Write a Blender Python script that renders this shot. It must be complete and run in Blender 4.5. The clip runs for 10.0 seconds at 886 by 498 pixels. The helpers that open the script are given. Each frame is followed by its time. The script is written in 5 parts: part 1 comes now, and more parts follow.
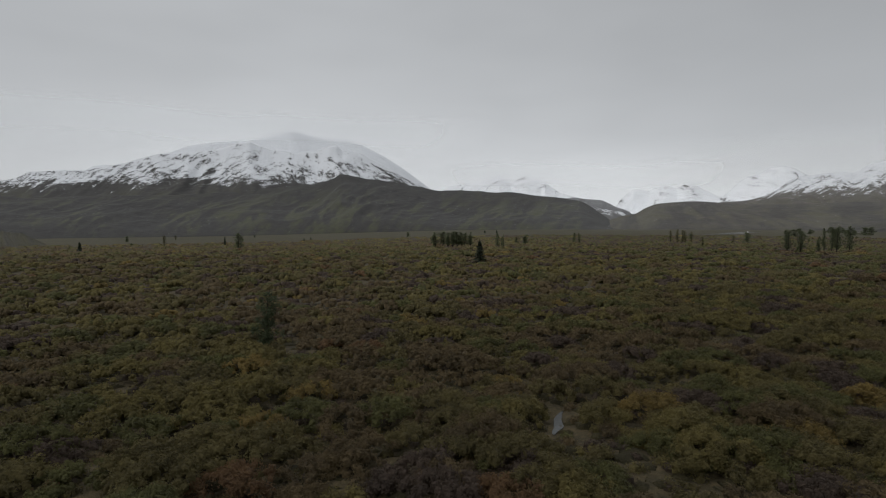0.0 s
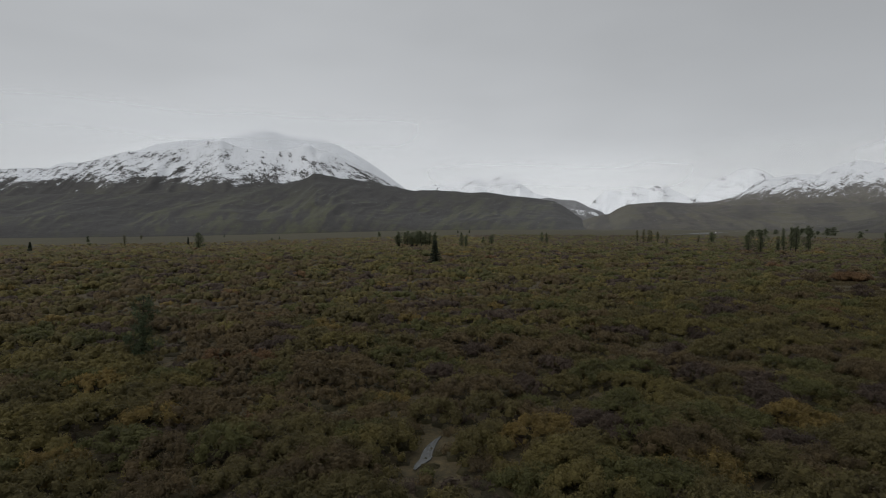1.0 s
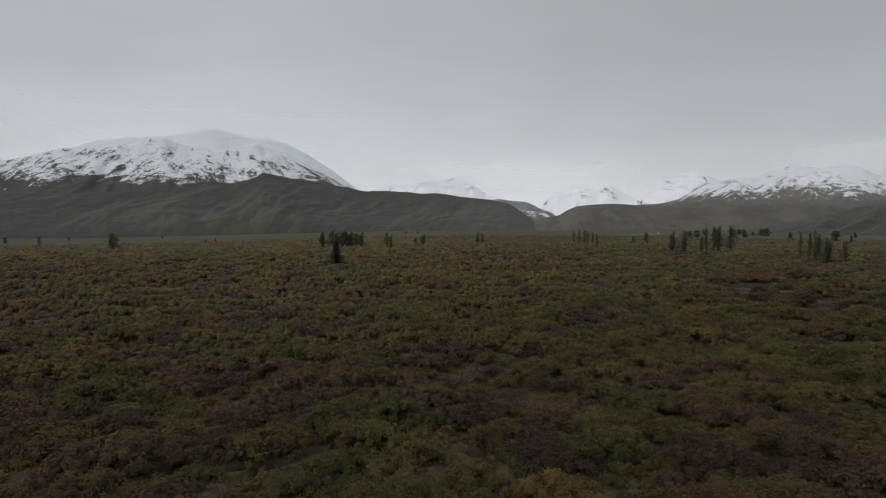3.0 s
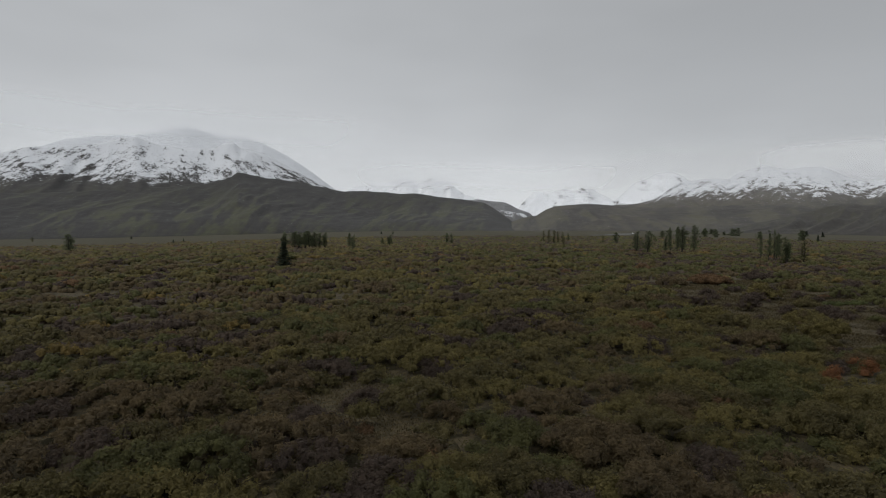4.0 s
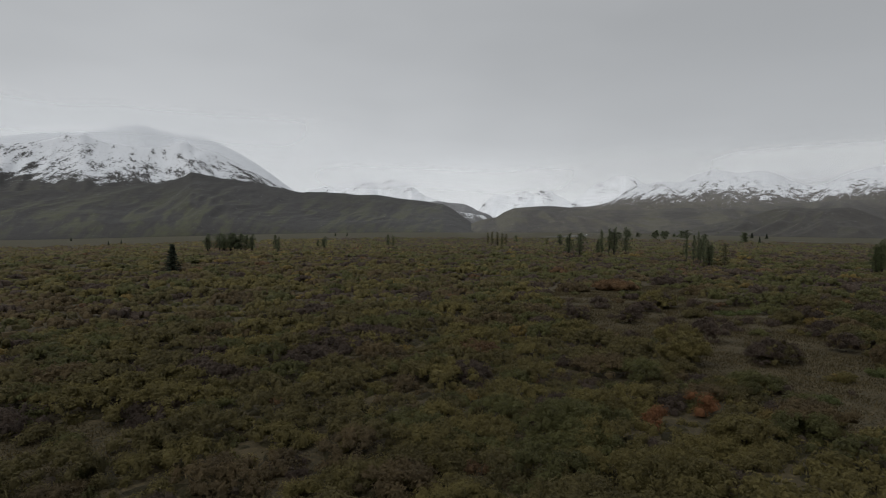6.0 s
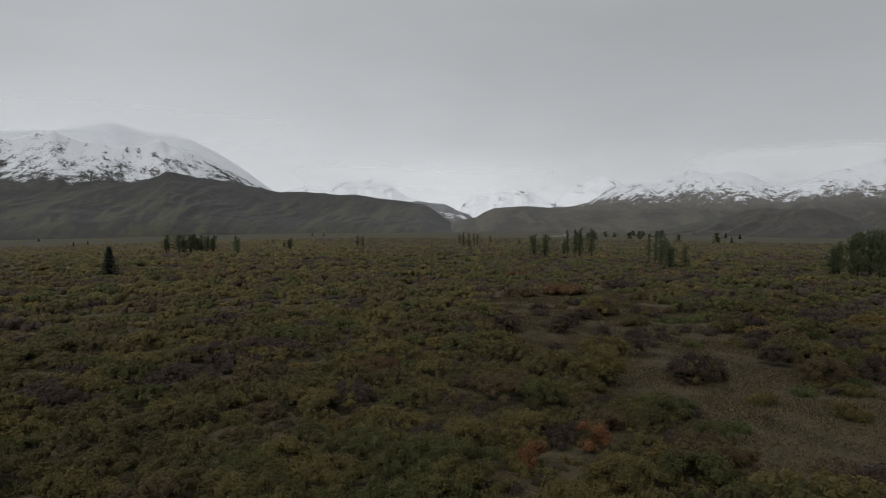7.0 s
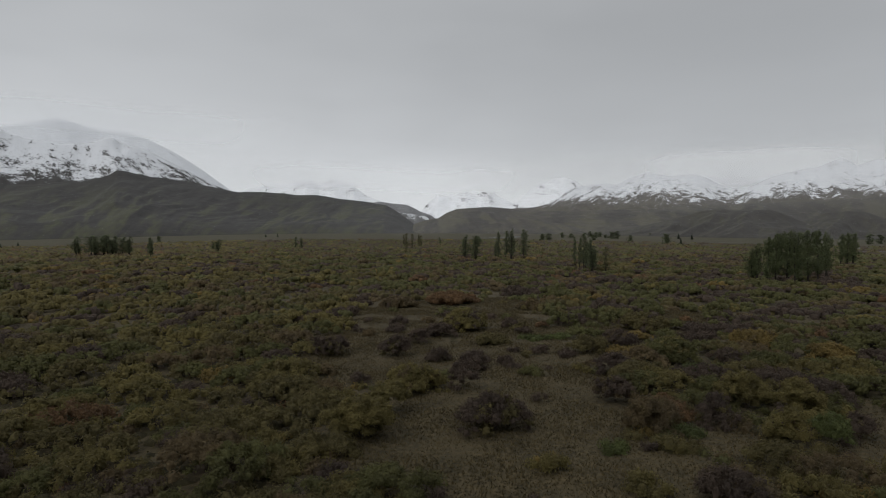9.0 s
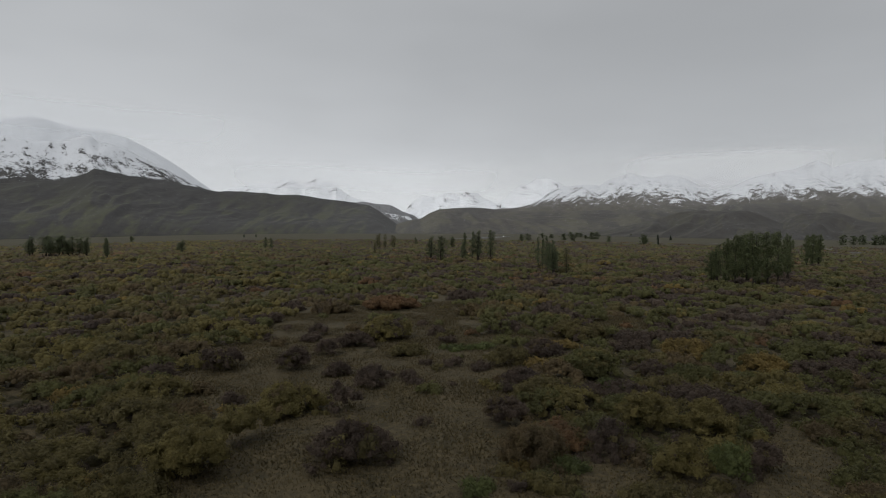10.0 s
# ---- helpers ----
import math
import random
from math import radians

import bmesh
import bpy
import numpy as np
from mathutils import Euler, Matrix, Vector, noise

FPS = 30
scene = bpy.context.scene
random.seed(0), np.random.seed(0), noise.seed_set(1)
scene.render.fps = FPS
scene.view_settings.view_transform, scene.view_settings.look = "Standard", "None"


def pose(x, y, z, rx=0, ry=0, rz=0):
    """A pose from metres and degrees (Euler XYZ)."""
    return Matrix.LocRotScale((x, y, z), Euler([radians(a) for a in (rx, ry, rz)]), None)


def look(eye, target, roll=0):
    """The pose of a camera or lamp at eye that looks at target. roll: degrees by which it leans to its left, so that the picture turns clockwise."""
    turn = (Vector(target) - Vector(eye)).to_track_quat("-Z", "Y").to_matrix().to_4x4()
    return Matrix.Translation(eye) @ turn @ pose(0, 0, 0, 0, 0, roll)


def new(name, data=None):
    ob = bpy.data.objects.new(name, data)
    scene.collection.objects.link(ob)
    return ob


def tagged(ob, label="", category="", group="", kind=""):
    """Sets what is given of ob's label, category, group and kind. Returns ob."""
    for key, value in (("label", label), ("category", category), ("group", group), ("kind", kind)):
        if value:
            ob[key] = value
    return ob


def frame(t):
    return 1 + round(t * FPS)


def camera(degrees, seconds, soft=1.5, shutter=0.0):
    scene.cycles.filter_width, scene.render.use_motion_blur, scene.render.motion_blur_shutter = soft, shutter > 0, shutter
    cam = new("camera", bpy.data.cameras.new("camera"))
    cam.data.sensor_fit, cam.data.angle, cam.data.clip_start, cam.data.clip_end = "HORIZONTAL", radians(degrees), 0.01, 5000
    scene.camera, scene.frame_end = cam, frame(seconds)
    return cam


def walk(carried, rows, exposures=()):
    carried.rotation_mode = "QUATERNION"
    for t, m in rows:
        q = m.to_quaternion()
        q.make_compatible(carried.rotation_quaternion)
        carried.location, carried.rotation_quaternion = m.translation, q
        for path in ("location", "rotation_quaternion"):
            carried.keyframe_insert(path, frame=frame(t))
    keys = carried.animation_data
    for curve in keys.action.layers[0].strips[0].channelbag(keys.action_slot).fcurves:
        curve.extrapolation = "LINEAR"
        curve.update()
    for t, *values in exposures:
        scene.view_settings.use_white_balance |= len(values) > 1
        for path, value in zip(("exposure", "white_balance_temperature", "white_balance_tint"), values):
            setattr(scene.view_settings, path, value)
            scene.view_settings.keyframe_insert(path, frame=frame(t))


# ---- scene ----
cam = camera(75.7, 10.0, soft=1.0)
PATH = [
    (0, (-3.309, -0.56, 12.165), (-3.206, 1.435, 12.077), -0.1),
    (0.5, (0.006, 2.01, 11.985), (0.151, 4.003, 11.897), -0.1),
    (1, (3.525, 4.666, 11.732), (3.712, 6.655, 11.644), -0.0),
    (1.5, (7.314, 7.029, 11.595), (7.54, 9.014, 11.507), -0.0),
    (2, (11.154, 9.741, 11.428), (11.417, 11.722, 11.341), -0.1),
    (2.5, (15.169, 12.524, 11.127), (15.473, 14.499, 11.042), -0.0),
    (4, (26.991, 19.012, 11.034), (27.406, 20.967, 10.951), -0.0),
    (4.5, (30.886, 20.937, 11.005), (31.334, 22.884, 10.923), 0.0),
    (5, (34.727, 22.474, 11.001), (35.207, 24.414, 10.919), 0.1),
    (5.5, (38.652, 24.046, 10.956), (39.163, 25.978, 10.877), 0.1),
    (7, (50.139, 28.103, 11.366), (50.746, 30.007, 11.289), 0.1),
    (7.5, (54.289, 29.523, 11.399), (54.925, 31.418, 11.323), 0.1),
    (8, (58.432, 30.915, 11.437), (59.099, 32.799, 11.362), 0.1),
    (8.5, (62.451, 32.146, 11.513), (63.147, 34.02, 11.437), 0.1),
    (9, (66.421, 33.254, 11.549), (67.145, 35.117, 11.475), 0.1),
    (9.5, (70.34, 34.141, 11.646), (71.091, 35.993, 11.572), 0.1),
    (10, (74.219, 34.884, 11.676), (74.995, 36.726, 11.603), 0.2),
]
walk(cam, [(t, look(eye, target, roll)) for t, eye, target, roll in PATH])

# ------------------------------------------------------------ sky and sun
SUN_AZ, SUN_EL = -112.0, 46.0   # degrees from +y towards +x, and above the horizon

world = bpy.data.worlds.new("overcast_sky")
scene.world = world
world.use_nodes = True
wn, wl = world.node_tree.nodes, world.node_tree.links


def build_sky():
    wn.clear()
    out = wn.new("ShaderNodeOutputWorld")
    bg = wn.new("ShaderNodeBackground")
    sky = wn.new("ShaderNodeTexSky")
    sky.sky_type = "NISHITA"
    sky.sun_disc = False
    sky.sun_elevation = radians(SUN_EL)
    sky.sun_rotation = radians(SUN_AZ)
    sky_dim = wn.new("ShaderNodeVectorMath")
    sky_dim.operation = "SCALE"
    sky_dim.inputs[3].default_value = 0.05
    wl.new(sky.outputs[0], sky_dim.inputs[0])
    co = wn.new("ShaderNodeTexCoord")
    sep = wn.new("ShaderNodeSeparateXYZ")
    wl.new(co.outputs["Generated"], sep.inputs[0])

    def calc(op, a, b=0.0):
        m = wn.new("ShaderNodeMath")
        m.operation = op
        for s, v in zip(m.inputs, (a, b)):
            if isinstance(v, float):
                s.default_value = v
            else:
                wl.new(v, s)
        return m.outputs[0]

    def soft(value, a, b, lo, hi):
        r = wn.new("ShaderNodeMapRange")
        r.interpolation_type = "SMOOTHSTEP"
        for s, v in zip(r.inputs[1:5], (a, b, lo, hi)):
            s.default_value = v
        wl.new(value, r.inputs[0])
        return r.outputs[0]

    def lumps(scale, stretch, detail, lo, hi):
        mp = wn.new("ShaderNodeMapping")
        mp.inputs["Scale"].default_value = (1.0, 1.0, stretch)
        mp.inputs["Rotation"].default_value = (0.0, 0.05, 0.0)
        wl.new(co.outputs["Generated"], mp.inputs[0])
        nz = wn.new("ShaderNodeTexNoise")
        nz.inputs["Scale"].default_value = scale
        nz.inputs["Detail"].default_value = detail
        nz.inputs["Roughness"].default_value = 0.45
        wl.new(mp.outputs[0], nz.inputs["Vector"])
        return soft(nz.outputs[0], 0.3, 0.7, lo, hi)

    # brightness of the cloud deck from the horizon to the zenith
    ramp = wn.new("ShaderNodeValToRGB")
    stops = [(0.0, 0.54), (0.07, 0.55), (0.14, 0.515), (0.22, 0.455), (0.30, 0.41), (0.44, 0.43), (0.7, 0.75), (1.0, 0.95)]
    ramp.color_ramp.interpolation = "B_SPLINE"
    el = ramp.color_ramp.elements
    while len(el) < len(stops):
        el.new(0.5)
    for e, (p, v) in zip(el, stops):
        e.position, e.color = p, (v * 0.97, v * 1.0, v * 1.035, 1)
    wl.new(sep.outputs[2], ramp.inputs[0])
    turn = calc("MULTIPLY", calc("ARCTAN2", sep.outputs[0], sep.outputs[1]), 57.2958)
    # the deck is thinner low down over the head of the valley, and towards the west
    head = calc("MULTIPLY", soft(turn, -12.0, 20.0, 0.0, 1.0), soft(turn, 52.0, 22.0, 0.0, 1.0))
    head = calc("ADD", 1.0, calc("MULTIPLY", head, soft(sep.outputs[2], 0.16, 0.02, 0.0, 0.26)))
    # unseen sky behind is raised a tenth to brighten the near sides of things
    west = calc("MULTIPLY", soft(turn, -50.0, 60.0, 1.07, 0.98), soft(calc("ABSOLUTE", turn), 75.0, 140.0, 1.0, 1.10))
    west = calc("MULTIPLY", west, calc("ADD", 1.0, calc("MULTIPLY", soft(turn, -45.0, -12.0, 0.0, 0.11), soft(turn, 25.0, -5.0, 0.0, 1.0))))
    deck = calc("MULTIPLY", calc("MULTIPLY", head, west), calc("MULTIPLY", lumps(2.3, 3.0, 3.0, 0.95, 1.05), lumps(1.3, 5.0, 2.0, 0.965, 1.035)))
    sc = wn.new("ShaderNodeVectorMath")
    sc.operation = "SCALE"
    wl.new(ramp.outputs[0], sc.inputs[0])
    wl.new(deck, sc.inputs[3])
    mix = wn.new("ShaderNodeMix")
    mix.data_type = "RGBA"
    mix.inputs["Factor"].default_value = 0.95
    wl.new(sky_dim.outputs[0], mix.inputs["A"])
    wl.new(sc.outputs[0], mix.inputs["B"])
    wl.new(mix.outputs["Result"], bg.inputs[0])
    wl.new(bg.outputs[0], out.inputs[0])


build_sky()

sun = bpy.data.lights.new("sun", "SUN")
sun.energy, sun.angle, sun.color = 1.1, radians(22), (1.0, 0.97, 0.93)
sa, se = radians(SUN_AZ), radians(SUN_EL)
sun_ob = new("sun", sun)
sun_ob.matrix_world = look((300 * math.sin(sa) * math.cos(se), 300 * math.cos(sa) * math.cos(se), 300 * math.sin(se)), (0, 0, 0))

# ------------------------------------------------------------ number helpers
P0 = (35.0, 20.0)   # the plan's middle, about which the far land is laid out


def smooth(a, b, v):
    u = np.clip((v - a) / (b - a), 0, 1)
    return u * u * (3 - 2 * u)


def lattice(ix, iy, seed):
    h = (ix.astype(np.int64) * 374761393 + iy.astype(np.int64) * 668265263 + seed * 974634777) & 0x7FFFFFFF
    h = ((h ^ (h >> 13)) * 1274126177) & 0x7FFFFFFF
    return ((h ^ (h >> 16)) & 0xFFFF) / 65535.0


def vnoise(x, y, seed=0):
    ix, iy = np.floor(x), np.floor(y)
    fx, fy = x - ix, y - iy
    fx, fy = fx * fx * fx * (fx * (6 * fx - 15) + 10), fy * fy * fy * (fy * (6 * fy - 15) + 10)
    a, b = lattice(ix, iy, seed), lattice(ix + 1, iy, seed)
    c, d = lattice(ix, iy + 1, seed), lattice(ix + 1, iy + 1, seed)
    return (a + (b - a) * fx) * (1 - fy) + (c + (d - c) * fx) * fy


def fbm(x, y, seed=0, octaves=4, gain=0.5):
    total, amp, norm = 0.0, 1.0, 0.0
    for o in range(octaves):
        total = total + amp * vnoise(x, y, seed + o)
        norm += amp
        x, y, amp = x * 2.03 + 11.3, y * 2.03 - 7.1, amp * gain
    return total / norm


def ridged(x, y, seed=0, octaves=4):
    total, amp, norm = 0.0, 1.0, 0.0
    for o in range(octaves):
        total = total + amp * (1 - np.abs(2 * vnoise(x, y, seed + o) - 1))
        norm += amp
        x, y, amp = x * 2.1 + 5.2, y * 2.1 + 9.4, amp * 0.5
    return total / norm


def land(x, y):
    """The ground's height: level tundra that falls away gently towards the far side of the valley."""
    x, y = np.asarray(x, float), np.asarray(y, float)
    dx, dy = x - P0[0], y - P0[1]
    r, az = np.hypot(dx, dy), np.degrees(np.arctan2(dx, dy))
    k = 0.015 - 0.010 * smooth(-25, 12, az) + 0.005 * smooth(25, 60, az) - 0.005 * smooth(100, 180, -az)
    bumps = (fbm(x / 9.0, y / 9.0, 3, 3) - 0.5) * 0.5 * (1 - smooth(300, 600, r))
    return -k * r * smooth(150, 500, r) + bumps


def land1(x, y):
    return float(land(np.array([x]), np.array([y]))[0])


# ------------------------------------------------------------ mesh helpers
def mesh_of(name, verts, faces, materials, face_mat=None, shade=False):
    """verts (n, 3), faces (m, 3 or 4) as arrays."""
    me = bpy.data.meshes.new(name)
    verts, faces = np.asarray(verts, np.float32), np.asarray(faces, np.int32)
    n, m, k = len(verts), len(faces), faces.shape[1]
    me.vertices.add(n)
    me.vertices.foreach_set("co", verts.ravel())
    me.loops.add(m * k)
    me.loops.foreach_set("vertex_index", faces.ravel())
    me.polygons.add(m)
    me.polygons.foreach_set("loop_start", np.arange(0, m * k, k, dtype=np.int32))
    if face_mat is not None:
        me.polygons.foreach_set("material_index", np.asarray(face_mat, np.int32))
    me.polygons.foreach_set("use_smooth", np.broadcast_to(shade, m).astype(bool))
    for mat in materials:
        me.materials.append(mat)
    me.update(calc_edges=True)
    me.validate()
    return me


def part(name, mesh, parent, label=""):
    ob = new(name, mesh)
    ob.parent = parent
    return tagged(ob, label=label)


def empty(name, m):
    ob = new(name)
    ob.empty_display_size = 0.3
    ob.matrix_basis = m
    return ob


def unit(v):
    return v / np.maximum(np.linalg.norm(v, axis=-1, keepdims=True), 1e-9)


def leaves(rng, at, out, size, spread=0.7, long=1.6):
    """One leafy sprig (a small pointed triangle) at each place, facing roughly along out."""
    n = len(at)
    nrm = unit(out + rng.normal(0, spread, (n, 3)))
    u = unit(np.cross(nrm, rng.normal(0, 1, (n, 3))))
    v = np.cross(nrm, u)
    s = (np.asarray(size) * rng.uniform(0.7, 1.35, n))[:, None]
    a = at + u * s * 0.62 * long
    b = at - u * s * 0.45 + v * s * 0.42
    c = at - u * s * 0.36 - v * s * 0.42
    return np.stack([a, b, c], 1).reshape(-1, 3)


def soup(verts):
    return np.arange(len(verts), dtype=np.int32).reshape(-1, 3)


def sphere_dirs(rng, n, low=-0.25):
    z = rng.uniform(low, 1, n)
    a = rng.uniform(0, 2 * np.pi, n)
    s = np.sqrt(1 - z * z)
    return np.stack([s * np.cos(a), s * np.sin(a), z], 1)


# ------------------------------------------------------------ materials
def material(name, rough=0.85):
    m = bpy.data.materials.new(name)
    m.use_nodes = True
    nt = m.node_tree
    b = nt.nodes["Principled BSDF"]
    b.inputs["Roughness"].default_value = rough
    b.inputs["Specular IOR Level"].default_value = 0.25
    return m, nt, b


def noise_node(nt, vec, scale, detail=4.0, rough=0.55):
    n = nt.nodes.new("ShaderNodeTexNoise")
    n.inputs["Scale"].default_value = scale
    n.inputs["Detail"].default_value = detail
    n.inputs["Roughness"].default_value = rough
    nt.links.new(vec, n.inputs["Vector"])
    return n.outputs[0]


def mix_node(nt, fac, a, b):
    m = nt.nodes.new("ShaderNodeMix")
    m.data_type = "RGBA"
    for socket, value in ((m.inputs["Factor"], fac), (m.inputs["A"], a), (m.inputs["B"], b)):
        if isinstance(value, tuple):
            socket.default_value = (*value, 1)
        elif isinstance(value, float):
            socket.default_value = value
        else:
            nt.links.new(value, socket)
    return m.outputs["Result"]


def range_node(nt, value, a, b, lo=0.0, hi=1.0):
    r = nt.nodes.new("ShaderNodeMapRange")
    r.inputs[1].default_value, r.inputs[2].default_value = a, b
    r.inputs[3].default_value, r.inputs[4].default_value = lo, hi
    nt.links.new(value, r.inputs[0])
    return r.outputs[0]


def math_node(nt, op, a, b):
    m = nt.nodes.new("ShaderNodeMath")
    m.operation = op
    for s, v in zip(m.inputs, (a, b)):
        if isinstance(v, float):
            s.default_value = v
        else:
            nt.links.new(v, s)
    return m.outputs[0]


def place_node(nt):
    return nt.nodes.new("ShaderNodeNewGeometry").outputs["Position"]


def leaf_material(name, dark, mid, light, patch=0.5, grain=6.0, bump=0.3, gaps=0.45):
    """Foliage: each sprig or lobe its own tint, leafy grain, patches a few metres wide, and shaded gaps painted by
    noise.
    """
    m, nt, b = material(name, 0.75)
    geo = nt.nodes.new("ShaderNodeNewGeometry")
    pos = geo.outputs["Position"]
    each = geo.outputs["Random Per Island"]
    wide = noise_node(nt, pos, patch, 3.0)
    fine = noise_node(nt, pos, grain, 5.0, 0.7)
    c = mix_node(nt, range_node(nt, wide, 0.38, 0.62), tuple(q * 0.94 for q in dark), tuple(q * 1.10 for q in mid))
    c = mix_node(nt, range_node(nt, each, 0.2, 1.0, 0.0, 0.34), c, light)
    c = mix_node(nt, range_node(nt, fine, 0.55, 0.75, 0.0, 0.5), c, light)
    # dark twigs and the shade between leaves, put into the colour by noise
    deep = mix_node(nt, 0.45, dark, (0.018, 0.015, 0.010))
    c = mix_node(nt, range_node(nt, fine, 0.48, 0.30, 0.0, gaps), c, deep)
    nt.links.new(c, b.inputs["Base Color"])
    bp = nt.nodes.new("ShaderNodeBump")
    bp.inputs["Strength"].default_value = 0.9
    bp.inputs["Distance"].default_value = bump
    nt.links.new(fine, bp.inputs["Height"])
    nt.links.new(bp.outputs[0], b.inputs["Normal"])
    tr = nt.nodes.new("ShaderNodeBsdfTranslucent")
    nt.links.new(c, tr.inputs[0])
    mx = nt.nodes.new("ShaderNodeMixShader")
    mx.inputs[0].default_value = 0.40
    nt.links.new(b.outputs[0], mx.inputs[1])
    nt.links.new(tr.outputs[0], mx.inputs[2])
    nt.links.new(mx.outputs[0], nt.nodes["Material Output"].inputs[0])
    return m


def plain_material(name, a, b2, scale, rough=0.9, bump=0.3):
    m, nt, b = material(name, rough)
    pos = place_node(nt)
    n1 = noise_node(nt, pos, scale, 6.0, 0.6)
    n2 = noise_node(nt, pos, scale * 0.13, 3.0)
    f = math_node(nt, "ADD", math_node(nt, "MULTIPLY", n1, 0.6), math_node(nt, "MULTIPLY", n2, 0.4))
    nt.links.new(mix_node(nt, range_node(nt, f, 0.35, 0.65), a, b2), b.inputs["Base Color"])
    if bump:
        bp = nt.nodes.new("ShaderNodeBump")
        bp.inputs["Strength"].default_value = bump
        nt.links.new(n1, bp.inputs["Height"])
        nt.links.new(bp.outputs[0], b.inputs["Normal"])
    return m


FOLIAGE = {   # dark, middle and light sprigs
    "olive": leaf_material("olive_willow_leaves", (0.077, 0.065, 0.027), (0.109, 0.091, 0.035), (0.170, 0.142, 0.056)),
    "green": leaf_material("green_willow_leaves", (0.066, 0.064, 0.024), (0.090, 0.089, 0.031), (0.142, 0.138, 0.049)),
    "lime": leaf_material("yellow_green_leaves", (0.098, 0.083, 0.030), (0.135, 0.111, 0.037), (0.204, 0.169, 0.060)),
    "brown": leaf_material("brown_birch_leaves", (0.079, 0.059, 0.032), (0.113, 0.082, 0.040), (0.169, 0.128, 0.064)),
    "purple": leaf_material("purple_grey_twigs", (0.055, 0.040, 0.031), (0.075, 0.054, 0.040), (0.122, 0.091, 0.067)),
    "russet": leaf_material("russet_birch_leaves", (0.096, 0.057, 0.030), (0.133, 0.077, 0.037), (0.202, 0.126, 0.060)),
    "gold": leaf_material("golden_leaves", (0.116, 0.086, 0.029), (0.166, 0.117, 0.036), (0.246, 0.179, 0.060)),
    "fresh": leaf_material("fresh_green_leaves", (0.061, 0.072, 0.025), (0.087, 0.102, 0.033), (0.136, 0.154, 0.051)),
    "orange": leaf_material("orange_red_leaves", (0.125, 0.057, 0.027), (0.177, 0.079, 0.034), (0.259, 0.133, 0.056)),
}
TWIGS = plain_material("dark_twigs", (0.028, 0.022, 0.015), (0.048, 0.037, 0.025), 5.0, 0.95)
NEEDLES = leaf_material("larch_needles", (0.067, 0.081, 0.042), (0.084, 0.100, 0.052), (0.125, 0.142, 0.074), 0.6, 1.5, 0.1, 0.2)
NEEDLES_GROVE = leaf_material("grove_larch_needles", (0.064, 0.078, 0.035), (0.081, 0.096, 0.042), (0.120, 0.137, 0.061), 0.6, 1.5, 0.1, 0.2)
NEEDLES_DARK = leaf_material("spruce_needles", (0.025, 0.033, 0.022), (0.035, 0.044, 0.028), (0.055, 0.068, 0.042), 0.6, 1.5, 0.1, 0.2)
NEEDLES_PALE = leaf_material("turning_larch_needles", (0.062, 0.060, 0.027), (0.080, 0.076, 0.032), (0.115, 0.104, 0.046), 0.6, 1.5, 0.1, 0.2)
NEEDLES_BLUE = leaf_material("young_larch_needles", (0.040, 0.052, 0.026), (0.052, 0.065, 0.032), (0.079, 0.094, 0.045), 0.6, 1.5, 0.1, 0.2)
BARK = plain_material("larch_bark", (0.022, 0.018, 0.014), (0.045, 0.037, 0.030), 6.0, 0.95, 0.6)

# ------------------------------------------------------------ ground
# bare grassy ground between the shrubs: lines with a half width, in plan
CLEARINGS = [
    ((77.5, 48), (78, 66), 3.9), ((77, 61), (86, 66), 4.6), ((86, 63), (89, 72), 4.0), ((89.5, 72), (96, 92), 4.2),
    ((75, 79), (92, 80), 3.6), ((79, 84), (90, 109), 5.0), ((95, 90), (104, 107), 4.6), ((87, 110), (104, 108), 2.8),
    ((75, 49), (85, 52), 3.2), ((85, 60), (88, 63), 2.5), ((117, 90), (125, 91), 1.8), ((90.5, 55.5), (94, 52.3), 0.7), ((98, 51), (105, 55.5), 0.9), ((23, 51), (28, 55.5), 1.6), ((27, 54.5), (32.5, 57.5), 2.2), ((29, 51.5), (32, 51), 1.0),
    ((96, 88), (107, 87), 2.0), ((100, 104), (107, 93), 2.2), ((103, 108), (108, 116), 1.8), ((93, 76), (97, 77), 2.4), ((108, 84), (117, 83), 1.2), ((90, 104), (92, 118), 2.0),
    ((-12, 117), (-3, 120), 2.2),
]
POOL = ((4.7, 31.2), (5.9, 35.8))


def off_line(x, y, a, b):
    ax, ay, bx, by = *a, *b
    u = np.clip(((x - ax) * (bx - ax) + (y - ay) * (by - ay)) / ((bx - ax) ** 2 + (by - ay) ** 2), 0, 1)
    return np.hypot(x - ax - u * (bx - ax), y - ay - u * (by - ay))


def openness(x, y):
    """How far inside bare ground a place lies: above 0 in the clearings."""
    wob = (fbm(x / 3.1, y / 3.1, 21, 3) - 0.5) * 4.0
    best = np.full(np.shape(x), -99.0)
    for a, b, w in CLEARINGS:
        best = np.maximum(best, w + wob - off_line(x, y, a, b))
    return best


